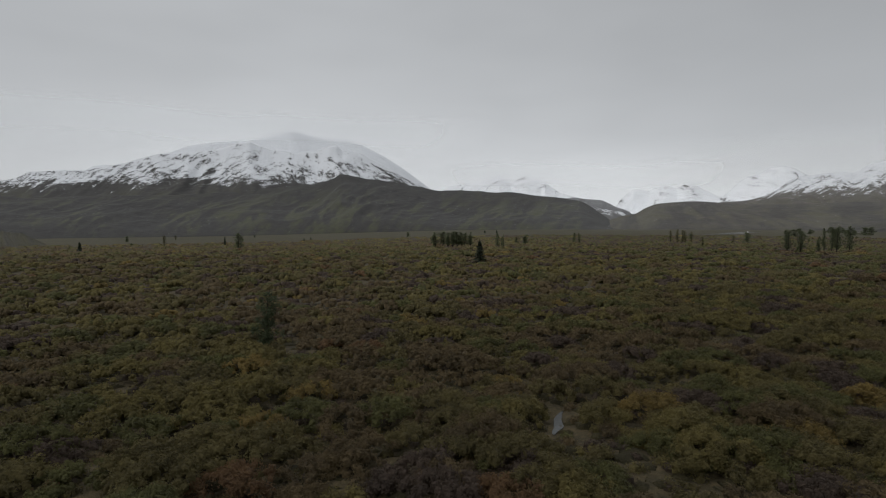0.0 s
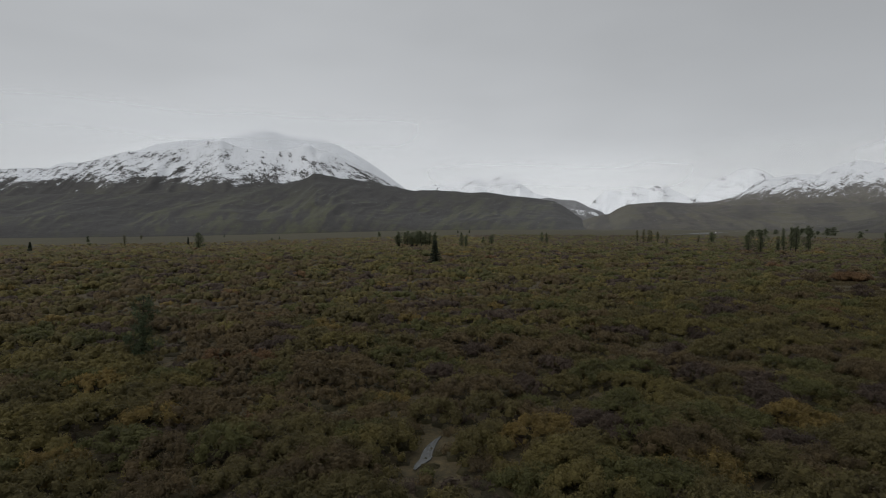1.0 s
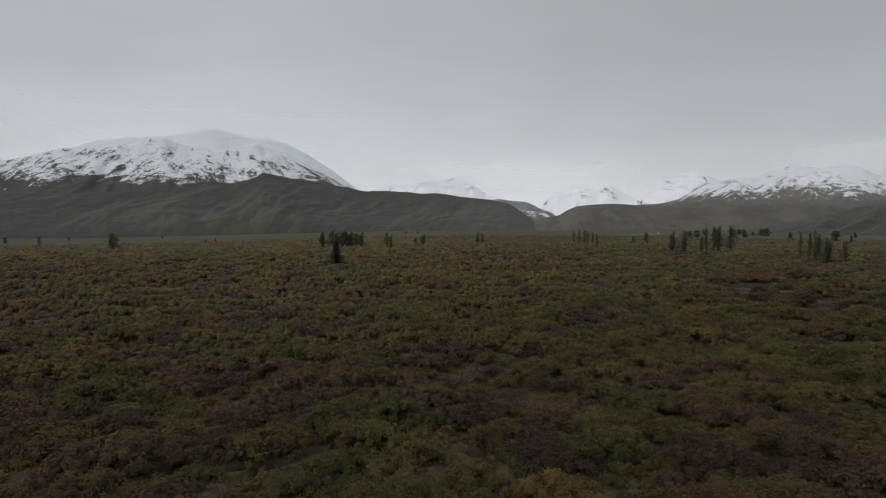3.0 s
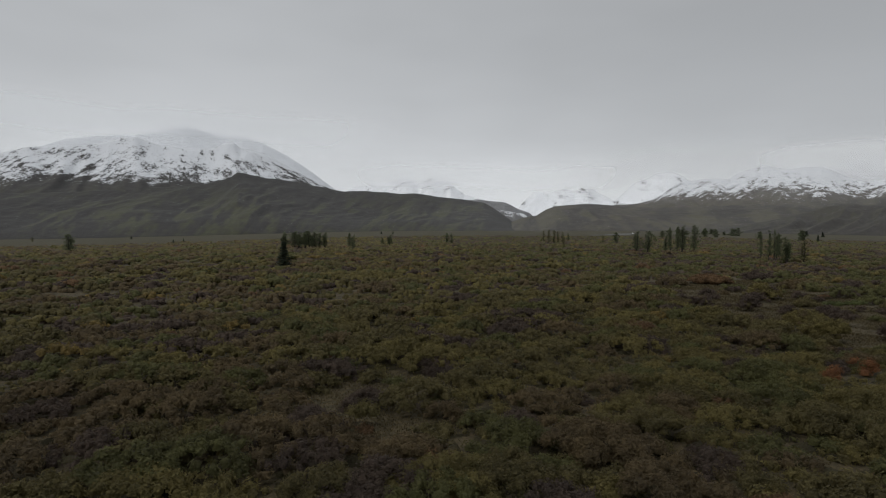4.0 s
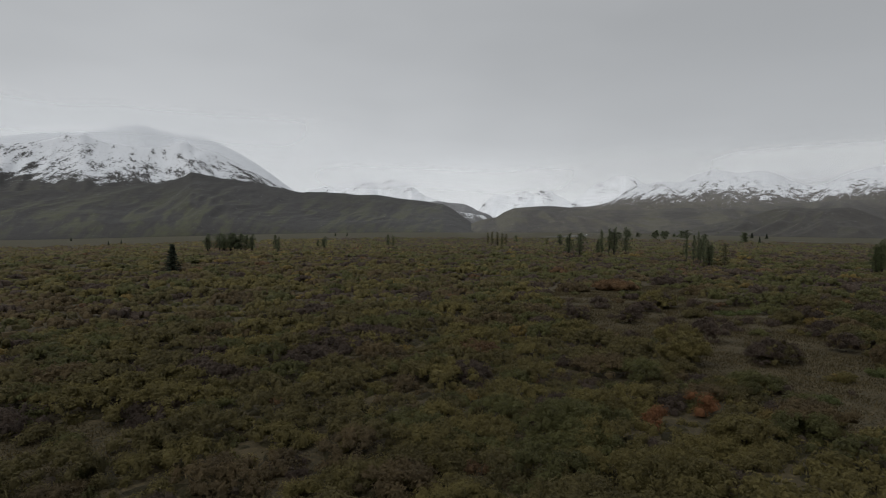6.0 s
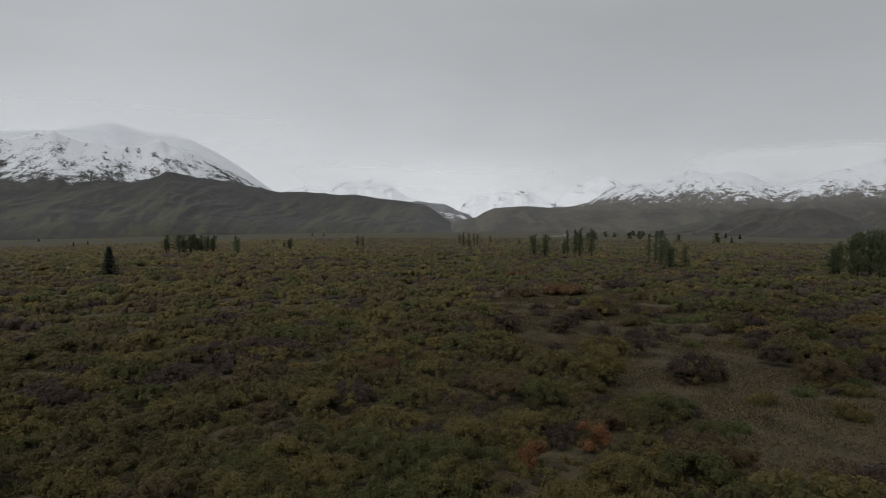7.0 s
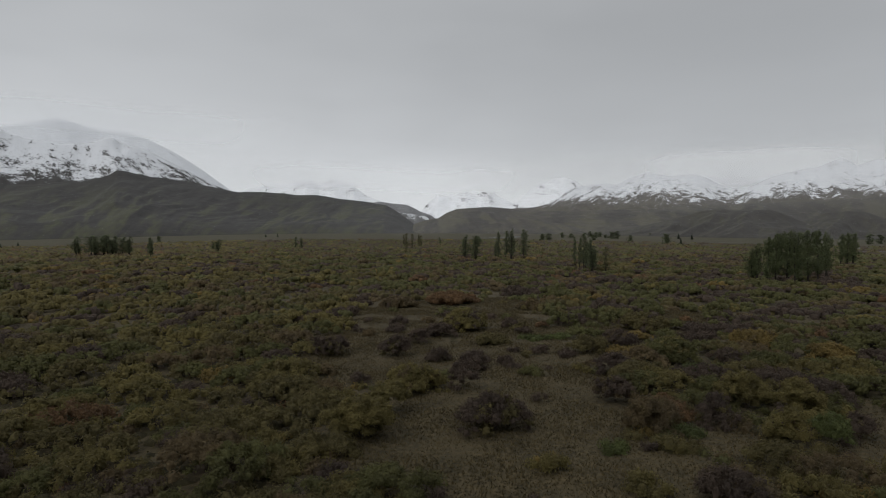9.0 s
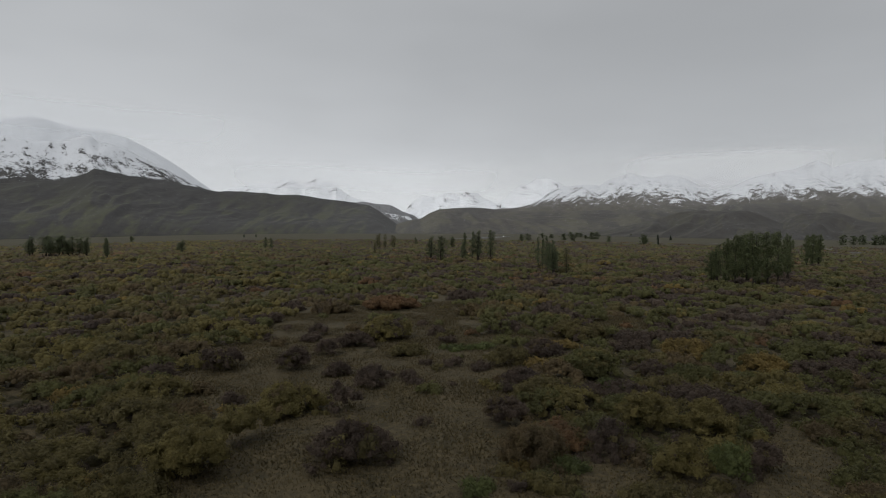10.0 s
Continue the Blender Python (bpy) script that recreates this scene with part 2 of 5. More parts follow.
def ground_material():
    m, nt, b = material("tundra_ground", 0.95)
    pos = place_node(nt)
    fine = noise_node(nt, pos, 2.6, 8.0, 0.7)
    mid = noise_node(nt, pos, 0.35, 6.0, 0.65)
    wide = noise_node(nt, pos, 0.02, 4.0, 0.55)
    c = mix_node(nt, range_node(nt, mid, 0.35, 0.65), (0.019, 0.016, 0.007), (0.043, 0.033, 0.015))
    c = mix_node(nt, range_node(nt, fine, 0.45, 0.68, 0.0, 0.8), c, (0.078, 0.058, 0.028))
    # the far flats: sedge and dry grass in broad streaks, distance haze painted into the colour
    sep = nt.nodes.new("ShaderNodeVectorMath")
    sep.operation = "DISTANCE"
    nt.links.new(pos, sep.inputs[0])
    sep.inputs[1].default_value = (P0[0], P0[1], 0)
    far = range_node(nt, sep.outputs["Value"], 380.0, 1100.0)
    flat = mix_node(nt, range_node(nt, wide, 0.35, 0.62), (0.030, 0.027, 0.013), (0.047, 0.041, 0.021))
    streak = nt.nodes.new("ShaderNodeMapping")
    streak.inputs["Scale"].default_value = (0.006, 0.03, 1.0)
    nt.links.new(pos, streak.inputs[0])
    st = noise_node(nt, streak.outputs[0], 1.0, 5.0, 0.6)
    flat = mix_node(nt, range_node(nt, st, 0.42, 0.7, 0.0, 0.8), flat, (0.032, 0.030, 0.015))
    c = mix_node(nt, far, c, flat)
    nt.links.new(c, b.inputs["Base Color"])
    bp = nt.nodes.new("ShaderNodeBump")
    bp.inputs["Strength"].default_value = 0.8
    bp.inputs["Distance"].default_value = 0.12
    nt.links.new(fine, bp.inputs["Height"])
    nt.links.new(bp.outputs[0], b.inputs["Normal"])
    return m


def build_ground():
    rings, sectors = 130, 240
    rad = 1.5 * (4980 / 1.5) ** (np.arange(rings) / (rings - 1))
    ang = 2 * np.pi * np.arange(sectors) / sectors
    x = P0[0] + np.outer(rad, np.sin(ang)).ravel()
    y = P0[1] + np.outer(rad, np.cos(ang)).ravel()
    v = np.stack([x, y, land(x, y)], 1)
    i, j = np.meshgrid(np.arange(rings - 1), np.arange(sectors), indexing="ij")
    k = (j + 1) % sectors
    f = np.stack([i * sectors + j, (i + 1) * sectors + j, (i + 1) * sectors + k, i * sectors + k], -1).reshape(-1, 4)
    v = np.vstack([v, [[P0[0], P0[1], land1(*P0)]]])
    hub = len(v) - 1
    cap = np.stack([np.full(sectors, hub), np.arange(sectors), (np.arange(sectors) + 1) % sectors, np.full(sectors, hub)], -1)
    me = mesh_of("ground", v, f, [ground_material()], shade=True)
    cap_me = bmesh.new()
    cap_me.from_mesh(me)
    cap_me.verts.ensure_lookup_table()
    for row in cap[:, :3]:
        cap_me.faces.new([cap_me.verts[q] for q in row])
    for q in cap_me.faces:
        q.smooth = True
    bmesh.ops.recalc_face_normals(cap_me, faces=cap_me.faces[:])
    cap_me.to_mesh(me)
    cap_me.free()
    tagged(new("ground", me), "brown tundra floor of sedge, moss and dry grass", "ground", kind="structure")


build_ground()

# ------------------------------------------------------------ mountains
def mountain_material(name, snow_low, snow_high, rock_a, rock_b, moss, moss_amount, scree=(0.03, 0.028, 0.026), most=0.66, fall=(-12.0, 700.0), lean=None, ribs=0.45, tilt=0.0, grain=1.0, snow=(0.53, 0.545, 0.57)):
    """Rock and turf, with fresh snow that closes upwards. Ribs of bare rock run down the fall lines from a summit (azimuth, height)."""
    m, nt, b = material(name, 0.9)
    geo = nt.nodes.new("ShaderNodeNewGeometry")
    pos = geo.outputs["Position"]
    sep = nt.nodes.new("ShaderNodeSeparateXYZ")
    nt.links.new(pos, sep.inputs[0])
    z = sep.outputs[2]
    aspect = nt.nodes.new("ShaderNodeVectorMath")
    aspect.operation = "DOT_PRODUCT"
    nt.links.new(geo.outputs["Normal"], aspect.inputs[0])
    a = radians(fall[0])
    aspect.inputs[1].default_value = (-math.cos(a), math.sin(a), 0.0)
    big = noise_node(nt, pos, 0.0042, 5.0, 0.6)
    mid = noise_node(nt, pos, 0.022, 8.0, 0.7)
    fine = noise_node(nt, pos, 0.10, 5.0, 0.7)
    # fall lines: across the slope, leaning outwards on either side of the summit
    dx, dy = math_node(nt, "SUBTRACT", sep.outputs[0], P0[0]), math_node(nt, "SUBTRACT", sep.outputs[1], P0[1])
    turn = math_node(nt, "ARCTAN2", dx, dy)
    u = math_node(nt, "MULTIPLY", math_node(nt, "SUBTRACT", turn, float(a)), 3900.0)
    w = math_node(nt, "SUBTRACT", float(fall[1]), z)
    lean = range_node(nt, u, -800.0, 800.0, -1.1, 1.1) if lean is None else lean
    q = math_node(nt, "SUBTRACT", u, math_node(nt, "MULTIPLY", lean, w))
    q = math_node(nt, "ADD", q, math_node(nt, "MULTIPLY", big, 120.0))
    sv = nt.nodes.new("ShaderNodeCombineXYZ")
    nt.links.new(math_node(nt, "MULTIPLY", q, 0.026 * grain), sv.inputs[0])
    nt.links.new(math_node(nt, "MULTIPLY", w, 0.0075 * grain), sv.inputs[1])
    streak = noise_node(nt, sv.outputs[0], 1.0, 6.0, 0.66)
    rock = mix_node(nt, range_node(nt, mid, 0.38, 0.62), rock_a, rock_b)
    rock = mix_node(nt, range_node(nt, streak, 0.42, 0.62, 0.0, 0.65), rock, scree)
    rock = mix_node(nt, range_node(nt, fine, 0.45, 0.7, 0.0, 0.5), rock, scree)
    # moss and turf lie lower down; left-hand flanks get more, painting their lit side
    low = range_node(nt, z, 230.0, 60.0, 0.12, 1.0)
    face = math_node(nt, "ADD", aspect.outputs["Value"], range_node(nt, big, 0.3, 0.7, -0.22, 0.22))
    face = math_node(nt, "ADD", face, range_node(nt, streak, 0.35, 0.65, 0.16, -0.16))
    mf = math_node(nt, "MULTIPLY", range_node(nt, face, -0.03, 0.20), low)
    mf = math_node(nt, "MULTIPLY", mf, math_node(nt, "MULTIPLY", range_node(nt, mid, 0.62, 0.40, 0.35, 1.0), moss_amount))
    rock = mix_node(nt, mf, rock, moss)
    # snow: closed high up, thinning to a ragged line, with flecks of rock showing through
    zs = math_node(nt, "ADD", z, range_node(nt, u, -1700.0, -600.0, tilt, 0.0))
    c = range_node(nt, math_node(nt, "ADD", zs, range_node(nt, big, 0.3, 0.7, -40.0, 40.0)), snow_low, snow_low + 90.0, 0.22, 0.53)
    c = math_node(nt, "ADD", c, range_node(nt, z, snow_low + 70.0, snow_high, 0.0, most - 0.53))
    cluster = noise_node(nt, pos, 0.0085, 2.0, 0.5)
    c = math_node(nt, "ADD", c, range_node(nt, cluster, 0.35, 0.65, 0.05, -0.05))
    n = math_node(nt, "ADD", math_node(nt, "MULTIPLY", fine, 0.32), math_node(nt, "MULTIPLY", streak, ribs))
    n = math_node(nt, "ADD", n, math_node(nt, "MULTIPLY", mid, 0.68 - ribs))
    n = range_node(nt, n, 0.30, 0.70, 0.14, 0.86)
    sf = range_node(nt, math_node(nt, "SUBTRACT", c, n), -0.035, 0.07)
    nt.links.new(mix_node(nt, sf, rock, snow), b.inputs["Base Color"])
    bp = nt.nodes.new("ShaderNodeBump")
    bp.inputs["Strength"].default_value = 0.8
    bp.inputs["Distance"].default_value = 5.0
    nt.links.new(math_node(nt, "ADD", math_node(nt, "MULTIPLY", streak, 1.4), mid), bp.inputs["Height"])
    nt.links.new(bp.outputs[0], b.inputs["Normal"])
    return m


def crest_line(points, az):
    p = np.array(points, float)
    return np.interp(az, p[:, 0], p[:, 1])


def mountain(name, crest, foot, top, back, mat, label, seed, step=0.2, rows=90, steep=1.25, spur=0.22, scale=420.0, rough=9.0, slant=0.0, octaves=5):
    """A range about the plan's middle: crest as (azimuth, height), with the distances of its foot, crest and back."""
    az = np.arange(crest[0][0], crest[-1][0] + step * 0.5, step)
    hc = crest_line(crest, az)
    arc = np.radians(az) * top
    hc = hc + (fbm(arc / 90.0, arc * 0 + seed, seed, 4) - 0.5) * rough * 2.0
    u = np.linspace(0, 1, rows)
    rr = foot + (back - foot) * u
    A, R = np.meshgrid(np.radians(az), rr, indexing="ij")
    X, Y = P0[0] + R * np.sin(A), P0[1] + R * np.cos(A)
    base = land(X, Y) - 6.0
    s = np.clip((R - foot) / (top - foot), 0, 1)
    b = np.clip((R - top) / (back - top), 0, 1)
    rise = s ** steep * (1 - 0.12 * np.sin(np.pi * s))
    H = np.maximum(hc[:, None] - base, 0)
    # spurs and gullies run down from the crest
    warp = (fbm(X / 900.0, Y / 900.0, seed + 9, 3) - 0.5) * 500.0
    g = ridged((arc[:, None] + warp + slant * R) / scale, R / (scale * 3.0), seed + 20, octaves)
    g = (g - g.mean()) / (2 * g.std())
    g2 = fbm(X / 120.0, Y / 120.0, seed + 30, 5) - 0.5
    body = np.sin(np.pi * np.clip(s, 0, 1)) ** 0.8
    Z = base + H * rise * (1 - b) ** 1.3
    Z = Z + H * spur * g * body + rough * 1.6 * g2 * np.minimum(1, 3 * s) * (1 - s * 0.7)
    n, m = X.shape
    v = np.stack([X, Y, Z], -1).reshape(-1, 3)
    i, j = np.meshgrid(np.arange(n - 1), np.arange(m - 1), indexing="ij")
    f = np.stack([i * m + j, i * m + j + 1, (i + 1) * m + j + 1, (i + 1) * m + j], -1).reshape(-1, 4)[:, ::-1]
    ob = new(name, mesh_of(name, v, f, [mat], shade=True))
    return tagged(ob, label, "mountain", kind="structure")


ROCKY = mountain_material("snowy_rock", 205.0, 560.0, (0.034, 0.033, 0.032), (0.056, 0.054, 0.051), (0.050, 0.052, 0.020), 0.8, most=0.66, ribs=0.36, tilt=60.0, grain=1.6)
SUMMIT = mountain_material("summit_snow", 120.0, 460.0, (0.034, 0.032, 0.029), (0.058, 0.053, 0.047), (0.050, 0.052, 0.020), 0.2, most=0.76)
TURF = mountain_material("dark_turf_slope", 2000.0, 3000.0, (0.018, 0.0178, 0.017), (0.035, 0.033, 0.030), (0.054, 0.056, 0.026), 0.75, (0.022, 0.021, 0.020), lean=-1.5, grain=0.6)
RIGHT = mountain_material("half_snowed_rock", 125.0, 330.0, (0.052, 0.046, 0.038), (0.085, 0.075, 0.062), (0.06, 0.058, 0.03), 0.5, (0.05, 0.046, 0.042), 0.67, (47.0, 430.0), ribs=0.30, grain=1.1)
WHITE = mountain_material("deep_snow_rock", -150.0, 200.0, (0.07, 0.068, 0.066), (0.11, 0.105, 0.10), (0.06, 0.058, 0.03), 0.1, most=0.64, fall=(20.0, 600.0), snow=(0.66, 0.675, 0.70))
MORAINE = mountain_material("moraine_rock", 20.0, 200.0, (0.10, 0.10, 0.10), (0.15, 0.15, 0.15), (0.06, 0.058, 0.03), 0.0, (0.07, 0.07, 0.07), 0.60, (18.0, 400.0))
RIM = mountain_material("rim_rock", 2000.0, 3000.0, (0.08, 0.08, 0.083), (0.14, 0.14, 0.144), (0.06, 0.058, 0.03), 0.0, (0.20, 0.20, 0.21), fall=(18.0, 400.0))
BROWN = mountain_material("brown_heath_slope", 2000.0, 3000.0, (0.033, 0.030, 0.025), (0.061, 0.054, 0.045), (0.075, 0.071, 0.047), 0.8, fall=(35.0, 500.0), grain=0.5)
KNOLL = mountain_material("dark_knoll_rock", 2000.0, 3000.0, (0.022, 0.020, 0.017), (0.040, 0.036, 0.030), (0.048, 0.046, 0.028), 0.5, fall=(48.0, 200.0))

GRASSY = mountain_material("knoll_turf", 2000.0, 3000.0, (0.032, 0.030, 0.015), (0.046, 0.042, 0.020), (0.052, 0.052, 0.022), 1.0)

mountain("mountain_summit",
         [(-70, 180), (-58, 320), (-46, 260), (-38, 270), (-35.3, 289), (-34.2, 307), (-33.4, 348), (-31.6, 368), (-29.6, 376), (-29.0, 408), (-28.1, 424), (-27.5, 411), (-26.2, 451), (-24.9, 487),
          (-24.0, 510), (-23.1, 524), (-21.7, 574), (-19.3, 616), (-16.3, 640), (-14.7, 670), (-13.7, 695), (-12.9, 714), (-12.3, 724), (-11.5, 714), (-10.5, 692), (-9.2, 669), (-7.3, 669),
          (-5.6, 633), (-3.4, 545), (-1.1, 428), (1.4, 279), (3.4, 129), (5, -20)],
         3700, 4450, 4890, SUMMIT, "broad white summit fading into low cloud", 7, 0.16, 64, 0.9, 0.04, 330.0, 3.5, slant=0.08)
mountain("mountain_massif",
         [(-70, 120), (-58, 260), (-46, 215), (-38, 235), (-35.4, 252), (-34.3, 271), (-33.5, 309), (-31.7, 320), (-29.7, 328), (-28.2, 355), (-26.3, 391), (-24.9, 427), (-24.1, 449), (-23.1, 449),
          (-20.8, 468), (-19.3, 491), (-18.4, 512), (-17.1, 541), (-16.3, 555), (-15.6, 531), (-14.3, 501), (-12.2, 491), (-10.1, 503), (-8.7, 544), (-8.2, 545), (-7.6, 515), (-5.7, 487),
          (-2.9, 389), (-0.6, 304), (1.3, 238), (3.3, 108), (5, -20)],
         3150, 3950, 4400, ROCKY, "broad snow-capped mountain with dark rock ribs", 9, 0.16, 84, 0.85, 0.06, 260.0, 4.0, slant=-0.1)
mountain("mountain_foothill",
         [(-70, 110), (-50, 150), (-35.5, 150), (-33.3, 140), (-31.0, 152), (-27.7, 169), (-23.3, 172), (-18.5, 193), (-14.4, 220), (-10.2, 251), (-8.5, 289), (-7.9, 317), (-7.2, 311), (-5.2, 285),
          (-2.4, 262), (-0.1, 239), (2.1, 211), (4.1, 216), (6.7, 207), (9.5, 202), (11.7, 184), (14.5, 165), (15.9, 148), (17.2, 106), (18.5, 49), (19.6, -8), (20.3, -45)],
         2350, 3480, 3950, TURF, "dark bare foothill with mossy gullies", 17, 0.16, 96, 0.85, 0.08, 330.0, 7.0, slant=-0.32, octaves=4)
mountain("mountain_far_range",
         [(-1, 100), (1.4, 253), (2.9, 322), (4.6, 345), (6.3, 344), (6.8, 367), (8.2, 412), (8.8, 384), (9.4, 347), (9.9, 374), (10.8, 406), (11.6, 386), (12.7, 353), (13.4, 306), (14.1, 265),
          (15.2, 241), (16.3, 217), (17.6, 166), (18.9, 84), (20, 20)],
         4050, 4700, 4950, WHITE, "far snow-covered range under low cloud", 29, 0.12, 50, 1.0, 0.10, 230.0, 7.0)
mountain("mountain_glacier_head",
         [(16.5, 30), (17.9, 75), (19.2, 112), (19.9, 203), (21.0, 276), (22.4, 263), (23.8, 305), (24.9, 277), (26.1, 328), (27.2, 259), (28.6, 205), (29.3, 250), (30.0, 313), (30.7, 349), (31.6, 366),
          (32.4, 406), (33.5, 418), (34.3, 391), (35.2, 345), (36.8, 255), (39, 120)],
         3950, 4650, 4930, WHITE, "snow and glacier ice fading into cloud", 31, 0.12, 50, 1.0, 0.08, 260.0, 5.0)
mountain("mountain_rim", [(12.5, 60), (14.0, 165), (15.2, 182), (16.4, 171), (18.0, 165), (18.6, 147), (19.3, 121), (20.0, 105), (20.6, 88), (21.2, 50), (21.8, -10)],
         3620, 3750, 3920, RIM, "dark rock rim beside the glacier", 33, 0.1, 40, 0.9, 0.10, 90.0, 4.0)
mountain("mountain_moraine", [(14.0, 40), (15.5, 108), (17.2, 112), (18.2, 104), (19.2, 93), (19.9, 85), (20.2, 72), (20.5, 40), (21.0, -20)],
         3450, 3600, 3640, MORAINE, "grey moraine with a snow bank on top", 35, 0.1, 30, 0.9, 0.05, 90.0, 2.0)
mountain("mountain_cloudy_peak", [(42, 120), (43.9, 295), (44.9, 383), (46.1, 427), (47.0, 453), (47.7, 468), (48.6, 452), (49.3, 466), (50.0, 452), (50.9, 428), (52.0, 368), (53.0, 296), (55, 120)],
         4300, 4720, 4940, SUMMIT, "pale snowy peak veiled by cloud", 37, 0.14, 40, 1.0, 0.08, 260.0, 4.0)
mountain("mountain_east_range",
         [(24, 20), (27.0, 112), (28.6, 152), (30.9, 165), (32.0, 189), (33.0, 233), (33.8, 280), (34.7, 308), (35.7, 311), (36.3, 318), (37.6, 321), (38.4, 312), (39.4, 354), (40.4, 376), (41.2, 394),
          (42.2, 376), (43.2, 363), (44.4, 375), (45.4, 366), (46.3, 337), (47.3, 294), (48.5, 266), (49.4, 275), (50.2, 299), (51.3, 339), (52.2, 358), (53.9, 381), (54.5, 385), (55.3, 410),
          (56.2, 433), (56.8, 406), (57.2, 381), (57.8, 399), (58.3, 413), (60.6, 415), (62, 420), (75, 330), (90, 180)],
         3000, 4180, 4850, RIGHT, "brown mountain range with patchy fresh snow", 41, 0.16, 84, 0.95, 0.11, 260.0, 4.5, slant=0.25)
mountain("mountain_east_foothill",
         [(17.2, -40), (18.0, 11), (18.9, 38), (19.9, 58), (21.2, 72), (22.0, 102), (23.0, 122), (24.2, 131), (25.9, 134), (27.0, 133), (28.7, 123), (31.5, 113), (35.3, 112), (38.5, 118), (41.6, 123),
          (45.5, 133), (50.1, 142), (54.4, 149), (58.3, 160), (62, 170), (75, 150), (90, 60)],
         2500, 3400, 3900, BROWN, "long brown heath slope below the snow", 47, 0.2, 70, 0.8, 0.10, 280.0, 2.0, slant=0.15)
mountain("mountain_dark_hill", [(35.5, -30), (37.1, -8), (39.7, 12), (42.2, 32), (44.7, 59), (45.9, 75), (47.0, 79), (47.7, 82), (48.1, 76), (49.3, 76), (51.3, 77), (52.2, 63), (53.0, 47), (53.9, 29), (54.9, 16), (57, -30)],
         1950, 2300, 2440, KNOLL, "low dark rocky hill on the valley edge", 53, 0.12, 60, 0.9, 0.20, 110.0, 2.0, slant=-0.3)
mountain("mountain_far_hill", [(51.5, -30), (52.4, 0), (53.7, 40), (55.3, 67), (56.8, 72), (58.0, 64), (59.1, 45), (60.2, 34), (62, 45), (68, 34), (74, -20)],
         2080, 2380, 2445, KNOLL, "low dark hill with mossy flanks", 59, 0.14, 50, 0.9, 0.20, 120.0, 2.5)
mountain("mountain_knoll", [(-48, -20), (-43, 6), (-37.6, 4.5), (-36.2, 1), (-34.9, -11), (-34, -20)],
         760, 900, 1080, GRASSY, "low grassy knoll at the valley side", 61, 0.12, 40, 0.8, 0.05, 60.0, 0.6)
mountain("mountain_south_range", [(95, -40), (115, 200), (140, 260), (165, 220), (190, 280), (215, 240), (240, 200), (270, 260), (289, 180)],
         2800, 4000, 4700, BROWN, "brown hills closing the valley", 67, 1.2, 24, 0.9, 0.08, 400.0, 8.0)


# ------------------------------------------------------------ drifting cloud and mist in front of the peaks
def mist_material(name, low0, low1, high0, high1, most, scale, ragged, tint, ends):
    """Thin cloud: it gathers above a ragged height and thins out upwards and at both ends (azimuths, run-out)."""
    m = bpy.data.materials.new(name)
    m.use_nodes = True
    nt = m.node_tree
    nt.nodes.remove(nt.nodes["Principled BSDF"])
    pos = place_node(nt)
    sep = nt.nodes.new("ShaderNodeSeparateXYZ")
    nt.links.new(pos, sep.inputs[0])
    turn = math_node(nt, "ARCTAN2", math_node(nt, "SUBTRACT", sep.outputs[0], P0[0]), math_node(nt, "SUBTRACT", sep.outputs[1], P0[1]))
    turn = math_node(nt, "MULTIPLY", turn, 57.2958)
    n = noise_node(nt, pos, scale, 5.0, 0.5)
    h = math_node(nt, "ADD", sep.outputs[2], range_node(nt, n, 0.3, 0.7, -ragged, ragged))

    def soft(value, a, b, lo=0.0, hi=1.0):
        r = nt.nodes.new("ShaderNodeMapRange")
        r.interpolation_type = "SMOOTHSTEP"
        r.inputs[1].default_value, r.inputs[2].default_value = a, b
        r.inputs[3].default_value, r.inputs[4].default_value = lo, hi
        nt.links.new(value, r.inputs[0])
        return r.outputs[0]

    a = math_node(nt, "MULTIPLY", math_node(nt, "MULTIPLY", soft(h, low0, low1), soft(h, high1, high0)), most)
    a = math_node(nt, "MULTIPLY", a, math_node(nt, "MULTIPLY", soft(turn, ends[0], ends[0] + ends[2]), soft(turn, ends[1], ends[1] - ends[2])))
    tr = nt.nodes.new("ShaderNodeBsdfTransparent")
    df = nt.nodes.new("ShaderNodeBsdfDiffuse")
    tl = nt.nodes.new("ShaderNodeBsdfTranslucent")
    for q in (df, tl):
        q.inputs[0].default_value = (tint * 0.99, tint, tint * 1.01, 1)
    ad = nt.nodes.new("ShaderNodeAddShader")
    nt.links.new(df.outputs[0], ad.inputs[0])
    nt.links.new(tl.outputs[0], ad.inputs[1])
    mx = nt.nodes.new("ShaderNodeMixShader")
    nt.links.new(a, mx.inputs[0])
    nt.links.new(tr.outputs[0], mx.inputs[1])
    nt.links.new(ad.outputs[0], mx.inputs[2])
    nt.links.new(mx.outputs[0], nt.nodes["Material Output"].inputs[0])
    return m


def mist(name, az0, az1, r, z0, z1, mat, label):
    az = np.radians(np.linspace(az0, az1, 90))
    x, y = P0[0] + r * np.sin(az), P0[1] + r * np.cos(az)
    v = np.vstack([np.stack([x, y, np.full(90, z0)], 1), np.stack([x, y, np.full(90, z1)], 1)])
    f = np.array([(i, i + 1, 91 + i, 90 + i) for i in range(89)])
    tagged(new(name, mesh_of(name, v, f, [mat], shade=True)), label, "mist", kind="structure")


